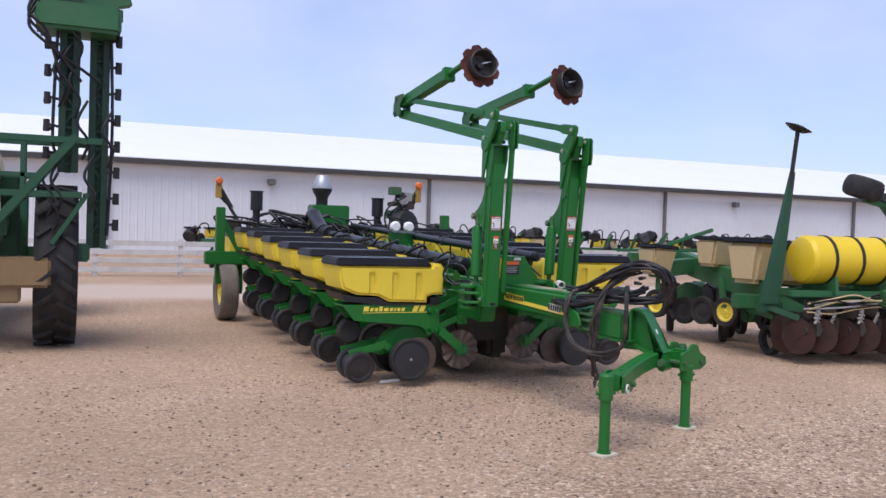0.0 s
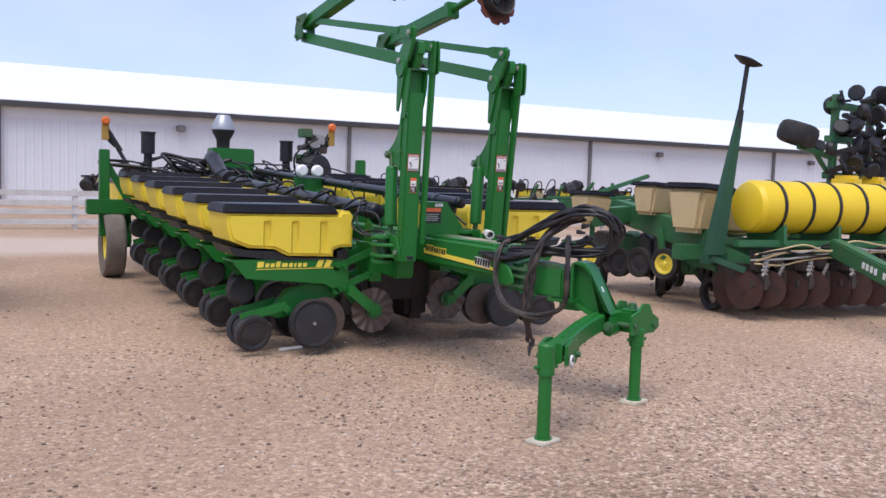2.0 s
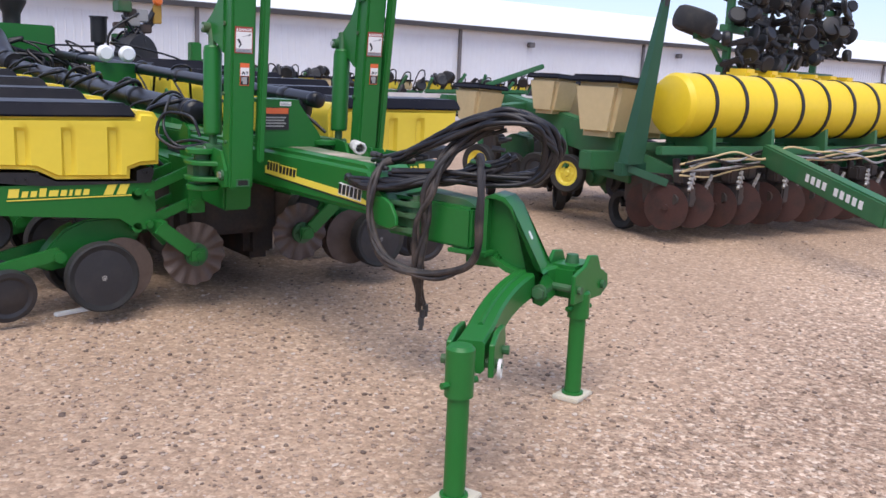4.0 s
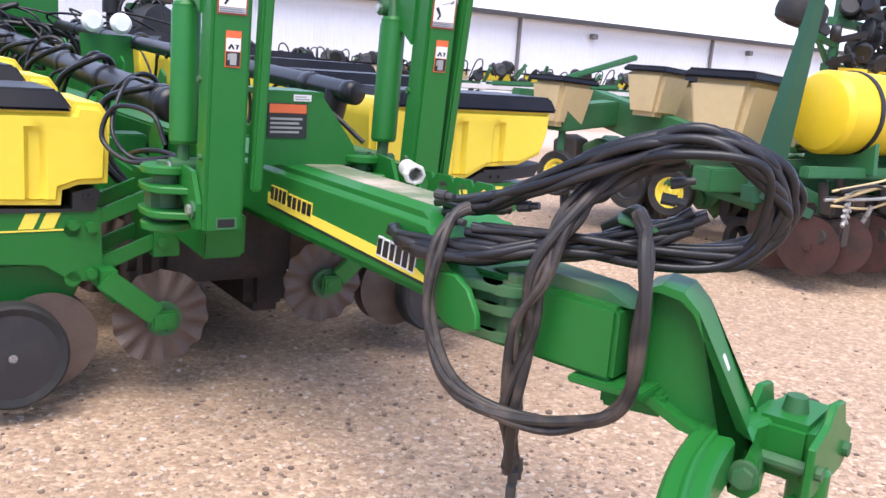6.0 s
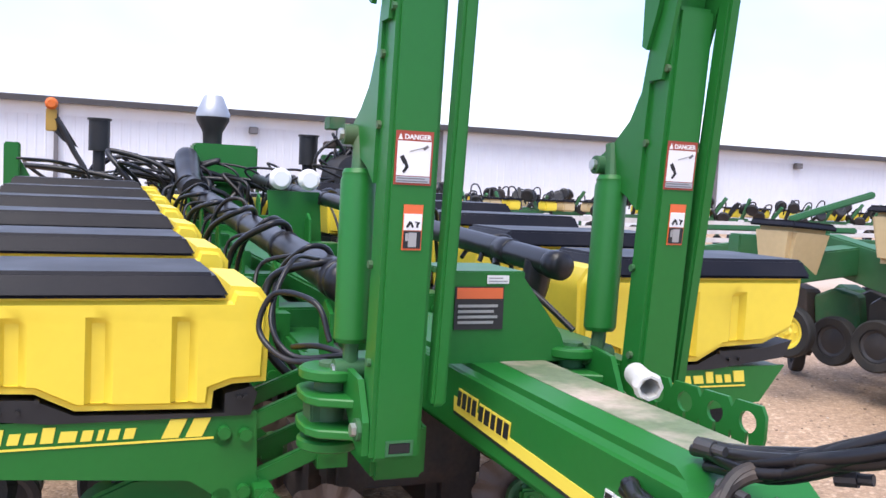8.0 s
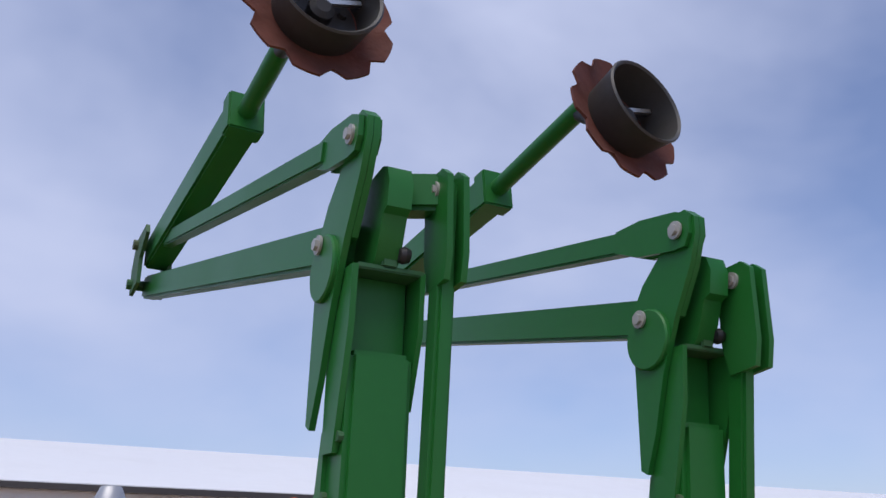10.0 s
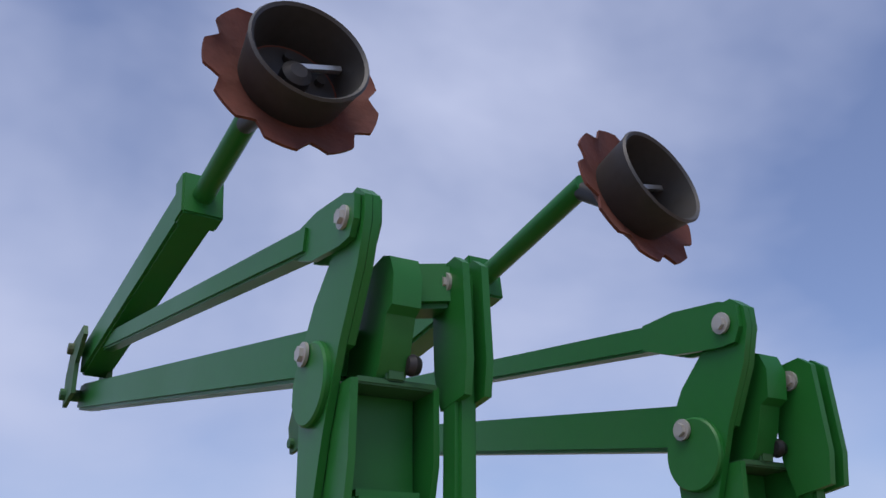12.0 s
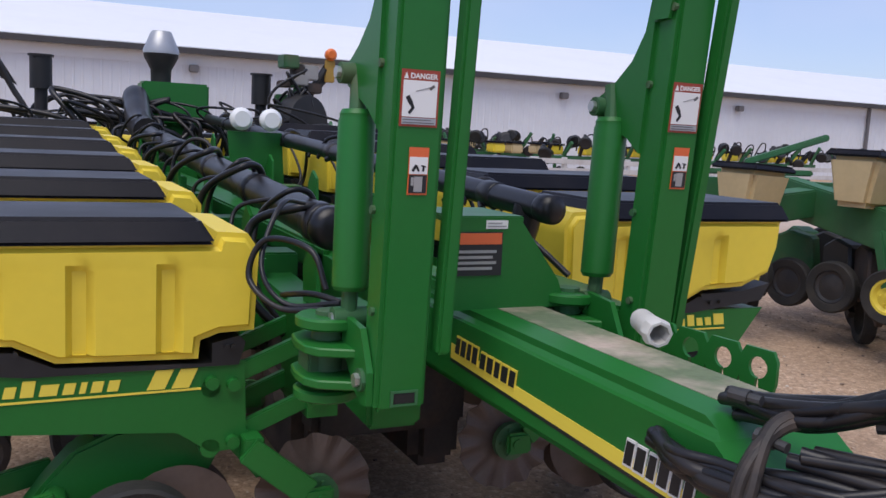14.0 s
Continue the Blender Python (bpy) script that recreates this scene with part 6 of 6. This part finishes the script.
    for x, y, z in ((4.27, 2.24, 0.50), (3.78, 3.12, 0.54)):
        w = part("gauge_wheel", tyre, None, p, "small black tyre on a yellow centre", W @ pose(x + 0.02, y, z, 0, 0, -75))
        part("wheel_centre", rim, None, w, "yellow wheel centre")
    for x, y, z in ((4.36, 2.80, 0.47), (4.44, 3.3, 0.42)):
        w = part("press_wheel", tyre, None, p, "dark dusty press wheel", W @ pose(x, y, z, 0, 0, -78))
        part("wheel_centre", RM["closing_wheel"], None, w)
    rnd = random.Random(14)
    for i in range(30):
        x, y = 4.70 + 0.4 * (i % 5) + rnd.uniform(-0.12, 0.12), 1.75 + 0.42 * (i // 5) + rnd.uniform(-0.12, 0.12)
        k = i % 3
        if k == 0:
            part("row_blade", RM["closing_wheel"], None, p, at=W @ pose(x, y, rnd.uniform(0.24, 0.5), 0, 0, rnd.uniform(60, 110)))
        elif k == 1:
            part("press_tyre", tyre, None, p, at=W @ pose(x + 0.1, y + 0.1, 0.22, 0, 0, rnd.uniform(50, 90)))
        bm = B()
        plate(bm, [(-0.20, 0.50), (-0.10, 0.40), (0.06, 0.36), (0.18, 0.52), (0.20, 0.74), (0.04, 0.82), (-0.16, 0.78)], -0.09, 0.09)
        bmesh.ops.bevel(bm, geom=bm.edges[:], offset=0.02, segments=1, affect="EDGES")
        bar(bm, (0, 0.1, 0.5), (rnd.uniform(-0.15, 0.15), -0.25, 0.25), 0.05, 0.06)
        rod(bm, (-0.12, 0.0, 0.46), (0.12, 0.0, 0.46), 0.07, seg=14)
        part("row_body", bm, (M_BLACK, M_CAST, M_GREEN_DUSTY)[i % 3], p, at=W @ pose(x, y, 0.0, 0, 0, rnd.uniform(-40, 40)))


tank_planter()


# ---- sprayer seen at the start ----
def sprayer():
    s = thing("sprayer", "tall green self-propelled sprayer with its boom folded upright", "sprayer", pose(-4.06, 4.30, 0))
    tyre = wheel_mesh(0.92, 0.46, 0.52)
    bm = B()
    vs = box(bm, (-0.026, -0.125, -0.012), (0.026, 0.125, 0.034))
    for v in vs:
        if v.co.z > 0:
            v.co.x *= 0.75
    lug = finish(bm, M_RUBBER, "lug")
    rim = rim_mesh(0.52, 0.4, M_DECAL)
    for x, y in ((0, 0), (0, 3.6), (-2.6, 0.0), (-2.6, 3.6)):
        w = part("wheel", tyre, None, s, "tall black lugged tyre", pose(x, y, 0.92, 0, 0, 90))
        part("rim", rim, None, w, "yellow steel rim")
        for i in range(22):
            for side in (-1, 1):
                part("lug", lug, None, w, at=pose(0, 0, 0, 0, -360 * i / 22 + side * 3) @ pose(0, side * 0.11, 0.924, 0, 0, side * 38))
        bm = B()
        box(bm, (x - 0.55, y - 0.12, 0.82), (x - 0.1, y + 0.12, 1.02), bevel=0.02)
        box(bm, (x - 0.6, y - 0.14, 0.85), (x - 0.4, y + 0.14, 2.0), bevel=0.02)
        part("axle_leg", bm, M_FRAME_SHADED, s)
    bm = B()
    box(bm, (-2.3, -0.8, 1.25), (-0.5, 4.4, 1.5), bevel=0.03)
    part("chassis", bm, M_FRAME_SHADED, s)
    bm = B()
    lathe(bm, [(0.05, 0), (0.7, 0.06), (0.8, 0.2), (0.8, 1.5), (0.6, 1.7), (0.05, 1.75)], pose(-1.4, -0.6, 1.95, -90), 30)
    part("product_tank", bm, M_TAN, s, "tan plastic product tank")
    # boom frame: sloping and level green rails
    bm = B()
    for y in (-0.9, -0.3):
        bar(bm, (-2.2, y, 2.35), (0.45, y, 2.35), 0.07, 0.07)
        bar(bm, (-2.2, y, 1.75), (0.25, y, 1.75), 0.07, 0.07)
        bar(bm, (-0.95, y, 1.0), (0.18, y, 2.4), 0.09, 0.09)
        bar(bm, (-0.05, y, 1.2), (0.28, y, 1.72), 0.05, 0.05)
        bar(bm, (-0.35, y, 1.75), (-0.35, y, 2.35), 0.05, 0.05)
        bar(bm, (-2.2, y, 1.95), (-0.2, y, 1.95), 0.05, 0.05)
    for z in (1.75, 2.35):
        bar(bm, (0.3, -0.9, z), (0.3, -0.3, z), 0.05, 0.05)
    box(bm, (-0.2, -0.7, 1.0), (0.35, -0.2, 1.2), bevel=0.02)
    part("boom_frame", bm, M_FRAME_SHADED, s, "green boom carrier frame")
    bm = B()
    box(bm, (-0.75, -0.95, 0.72), (-0.05, -0.5, 1.05), bevel=0.03)
    box(bm, (-0.6, -0.9, 0.55), (-0.35, -0.6, 0.75), bevel=0.02)
    part("foam_box", bm, M_SHADED_TAN, s, "tan box low on the frame, its colour darkened for shade")
    # two upright folded boom sections with nozzle bodies
    for x, y, top in ((0.10, -0.75, 4.2), (0.42, -0.55, 4.2)):
        bm = B()
        for dx, dy in ((-0.07, 0), (0.07, 0), (0, 0.12)):
            bar(bm, (x + dx, y + dy, 1.15 if x > 0.3 else 2.0), (x + dx, y + dy, top), 0.075, 0.075, 0.006, (1, 0, 0))
        z = 1.3 if x > 0.3 else 2.1
        sg = 1
        while z < top - 0.2:
            bar(bm, (x - 0.07 * sg, y, z), (x + 0.07 * sg, y, z + 0.2), 0.02, 0.02, 0)
            bar(bm, (x - 0.07, y, z), (x + 0.07, y, z), 0.02, 0.02, 0)
            z += 0.2
            sg = -sg
        boom = part("boom_section", bm, M_BOOM, s, "upright folded spray boom")
        bm = B()
        side = 0.16 if x > 0.3 else -0.18
        hose(bm, [(x + side * 0.7, y - 0.05, 1.3 if x > 0.3 else 2.2), (x + side * 0.9, y - 0.06, 2.4), (x + side * 0.8, y - 0.05, 3.2), (x + side * 0.6, y - 0.04, 4.0)], 0.018)
        part("spray_line", bm, M_HOSE, boom)
        for i in range(9):
            z = (1.42 if x > 0.3 else 2.2) + 0.30 * i
            if z > top - 0.1:
                break
            bm = B()
            bar(bm, (x + side * 0.6, y - 0.06, z), (x + side * 1.25, y - 0.08, z + 0.02), 0.03, 0.03)
            rod(bm, (x + side * 1.25, y - 0.08, z - 0.06), (x + side * 1.25, y - 0.08, z + 0.07), 0.035, seg=10)
            rod(bm, (x + side * 1.45, y - 0.08, z - 0.02), (x + side * 1.0, y - 0.08, z - 0.02), 0.028, seg=10)
            part("nozzle_body", bm, M_BLACK, boom)
    bm = B()
    box(bm, (-0.25, -1.0, 3.55), (0.62, -0.35, 3.85), bevel=0.04)
    bar(bm, (-0.3, -0.7, 3.8), (0.7, -0.6, 4.1), 0.16, 0.3)
    part("boom_hinge", bm, M_GREEN_OLD, s, "pale green boom hinge casting")
    for i in range(3):
        bm = B()
        hose(bm, [(-0.25 + 0.05 * i, -0.9, 3.95), (-0.32, -0.95, 3.7 - 0.05 * i), (-0.14, -0.95, 3.5 - 0.06 * i), (0.02 + 0.2 * i, -0.9, 3.0)], 0.017)
        part("boom_hose", bm, M_HOSE, s)
    rnd = random.Random(31)
    for i in range(10):
        bm = B()
        x, z = rnd.uniform(-0.1, 0.55), rnd.uniform(1.3, 3.2)
        hose(bm, [(x, -0.86, z), (x + 0.05, -0.92, z + 0.2), (x - 0.06, -0.92, z + 0.4), (x + 0.04, -0.86, z + 0.65)], 0.016)
        part("boom_hose", bm, M_HOSE, s)


sprayer()


# ---- machines farther off ----
def far_row():
    """A parked folded planter seen over the fence: low frame, hoppers, dark folded gear."""
    t = thing("parked_planter", "distant green and yellow planter parked behind the fence", "planter", pose(0, 0, 0), "machines parked behind the fence")
    rnd = random.Random(21)
    for q, w in (((-2.9, 0, 0.85), (2.9, 0, 0.85)), ((-2.4, 0.75, 0.75), (2.4, 0.75, 0.75))):
        bm = B()
        bar(bm, q, w, 0.18, 0.18, 0.015)
        part("toolbar", bm, M_GREEN_OLD, t)
    wheel, pipe = B(), B()
    lathe(wheel, [(0.03, -0.05), (0.15, -0.06), (0.19, -0.03), (0.19, 0.03), (0.15, 0.06), (0.03, 0.05)], Matrix.Identity(4), 18)
    wheel = finish(wheel, M_BLACK, "gear_wheel")
    for i in range(10):
        x = -2.7 + 0.6 * i
        if i % 3 != 2:
            bm = B()
            box(bm, (x - 0.2, 0.25, 0.95), (x + 0.2, 0.7, 1.22), bevel=0.04)
            part("hopper", bm, M_YELLOW if i % 4 else M_TAN, t)
            bm = B()
            box(bm, (x - 0.22, 0.23, 1.22), (x + 0.22, 0.72, 1.28), bevel=0.01)
            part("lid", bm, M_LID, t)
        for k in range(3):
            part("gear_wheel", wheel, None, t, at=pose(x + rnd.uniform(-0.25, 0.25), rnd.uniform(-0.5, 0.1), rnd.uniform(0.3, 1.5), rnd.uniform(60, 120), 0, rnd.uniform(0, 180)))
        if i in (1, 8):
            part("carrying_wheel", wheel, None, t, at=pose(x, 0.4, 0.189, 90, 0, 90))
            bm = B()
            bar(bm, (x, 0.4, 0.15), (x, 0.4, 0.9), 0.08, 0.08)
            part("wheel_leg", bm, M_GREEN_OLD, t)
        bm = B()
        bar(bm, (x, 0.0, 0.9), (x + rnd.uniform(-0.2, 0.2), -0.4, rnd.uniform(1.2, 1.6)), 0.08, 0.1)
        part("gear_arm", bm, M_GREEN_OLD if i % 2 else M_BLACK, t)
        bm = B()
        u = rnd.uniform(0.1, 0.5)
        hose(bm, [(x, 0, 1.0), (x + 0.1, -0.2, 1.3 + u * 0.5), (x + 0.3, -0.25, 1.32 + u * 0.5), (x + 0.4, -0.1, 1.1)], 0.022)
        part("gear_hose", bm, M_HOSE, t)
    return t


one = far_row()
one.matrix_basis = pose(2.5, 20.6, 0, 0, 0, 4)
for x, y, rz in ((9.0, 21.0, 183), (15.5, 20.7, 2), (22, 21.5, 4), (28.5, 21.6, 183), (35, 22.5, 4), (-8.0, 21.0, 2), (5.5, 24.5, 182), (13, 25, 3)):
    copy_thing(one, pose(x, y, 0, 0, 0, rz))


def folded_cultivator():
    """The tall dark folded machine behind the yellow tank."""
    t = thing("folded_planter", "dark folded implement stacked with wheels and blades above yellow hoppers", "planter", pose(13.6, 6.6, 0, 0, 0, 12))
    rnd = random.Random(4)
    for z in (0.9, 1.75, 2.5, 3.2):
        bm = B()
        box(bm, (-1.4, -0.08, z), (4.9, 0.08, z + 0.14), bevel=0.012)
        part("frame_beam", bm, M_GREEN_OLD, t)
    for x in (-1.2, 0.4, 2.0, 3.6):
        bm = B()
        box(bm, (x, -0.07, 0.0), (x + 0.12, 0.07, 3.5), bevel=0.012)
        part("frame_post", bm, M_GREEN_OLD, t)
    wheels = []
    for r, w in ((0.17, 0.05), (0.14, 0.07), (0.20, 0.03)):
        bm = B()
        lathe(bm, [(0.03, -w), (r * 0.85, -w), (r, -w * 0.5), (r, w * 0.5), (r * 0.85, w), (0.03, w)], Matrix.Identity(4), 18)
        wheels.append(finish(bm, M_BLACK, "gear_wheel"))
    bm = B()
    vs = box(bm, (-0.2, -0.25, -0.2), (0.2, 0.25, 0.2), bevel=0.07)
    tub = finish(bm, M_TANK, "hopper")
    bm = B()
    box(bm, (-0.10, -0.28, -0.04), (0.03, 0.22, 0.05), bevel=0.02)
    rod(bm, (0.02, -0.2, -0.14), (0.02, -0.18, 0.16), 0.035, seg=8)
    bar(bm, (-0.05, 0.2, 0.0), (0.12, -0.32, -0.1), 0.05, 0.05, 0)
    cast = finish(bm, M_BLACK, "gear_casting")
    for i in range(11):
        x = -1.5 + 0.58 * i
        if i % 2 == 0:
            part("hopper", tub, None, t, "yellow seed hopper turned on its side", pose(x, -0.5, 1.62, 0, 0, rnd.uniform(-15, 15)))
        for z in (1.95, 2.3, 2.65, 3.0, 3.35):
            if i == 0 and z > 2.5:
                continue
            z += 0.045 * i
            part("gear_casting", cast, None, t, at=pose(x + rnd.uniform(-0.1, 0.1), rnd.uniform(-0.5, 0), z, rnd.uniform(-25, 25), rnd.uniform(-25, 25), rnd.uniform(-60, 60)))
            for k in range(2):
                part("gear_wheel", wheels[rnd.randrange(3)], None, t, at=pose(x + rnd.uniform(-0.3, 0.3), rnd.uniform(-0.75, 0.1), z + rnd.uniform(-0.16, 0.16), rnd.uniform(60, 120), 0, rnd.uniform(0, 180)))
    bm = B()
    lathe(bm, [(0.14, -0.12), (0.20, -0.20), (0.30, -0.21), (0.36, -0.17), (0.39, -0.08), (0.395, 0.0), (0.39, 0.08), (0.36, 0.17), (0.30, 0.21), (0.20, 0.20), (0.14, 0.12), (0.02, 0.10)], Matrix.Identity(4), 32)
    part("lift_wheel", bm, M_RUBBER, t, "fat black tyre held high", pose(-2.55, 0.03, 2.60, 14, 10, 0))
    bm = B()
    bar(bm, (-2.55, 0.0, 2.36), (-1.2, 0, 2.2), 0.09, 0.10)
    bar(bm, (-1.9, 0, 2.28), (-1.2, 0, 1.8), 0.07, 0.08)
    part("wheel_arm", bm, M_GREEN_OLD, t)


folded_cultivator()


# ---- loose stones over the gravel near the planter ----
def pebbles():
    rnd = random.Random(77)
    shapes = []
    for k in range(6):
        bm = B()
        bmesh.ops.create_icosphere(bm, subdivisions=1, radius=1.0)
        pts = []
        for v in bm.verts:
            v.co *= rnd.uniform(0.75, 1.15)
            pts.append(v.co.copy())
        faces = [[v.index for v in f.verts] for f in bm.faces]
        bm.free()
        shapes.append((pts, faces))
    verts, polys = [], []

    def put(x, y, r):
        pts, faces = shapes[rnd.randrange(6)]
        o = len(verts)
        a, sx, sz = rnd.uniform(0, 6.28), rnd.uniform(0.7, 1.2), rnd.uniform(0.4, 0.75)
        ca, sa = math.cos(a), math.sin(a)
        for p in pts:
            u, v = p.x * sx * r, p.y * r
            verts.append((x + u * ca - v * sa, y + u * sa + v * ca, p.z * r * sz + r * 0.15))
        polys.extend([[o + i for i in f] for f in faces])

    for i in range(15000):
        x, y = rnd.uniform(-4.2, 2.6), rnd.uniform(-5.6, 1.2)
        if rnd.random() < 0.25:
            x, y = rnd.uniform(-1.6, 1.0), rnd.uniform(-2.6, 0.6)
        put(x, y, 0.004 + 0.011 * rnd.random() ** 2.2)
    for i in range(5000):
        put(rnd.uniform(-6, 6.5), rnd.uniform(-6.5, 4), 0.006 + 0.012 * rnd.random() ** 2)
    me = bpy.data.meshes.new("pebbles")
    me.from_pydata(verts, [], polys)
    me.materials.append(M_PEBBLE)
    tagged(new("pebbles", me), "loose tan and white gravel stones on the yard", "gravel", kind="stuff")


pebbles()


def ground_stick():
    bm = B()
    bar(bm, (-0.10, 0.03, 0.012), (0.10, -0.03, 0.016), 0.04, 0.022, 0.005)
    st = part("plastic_scrap", bm, M_WHITE, None, "", pose(-1.06, 0.83, 0, 0, 0, 28))
    tagged(st, "small white scrap lying on the gravel by a wheel", "scrap")


ground_stick()
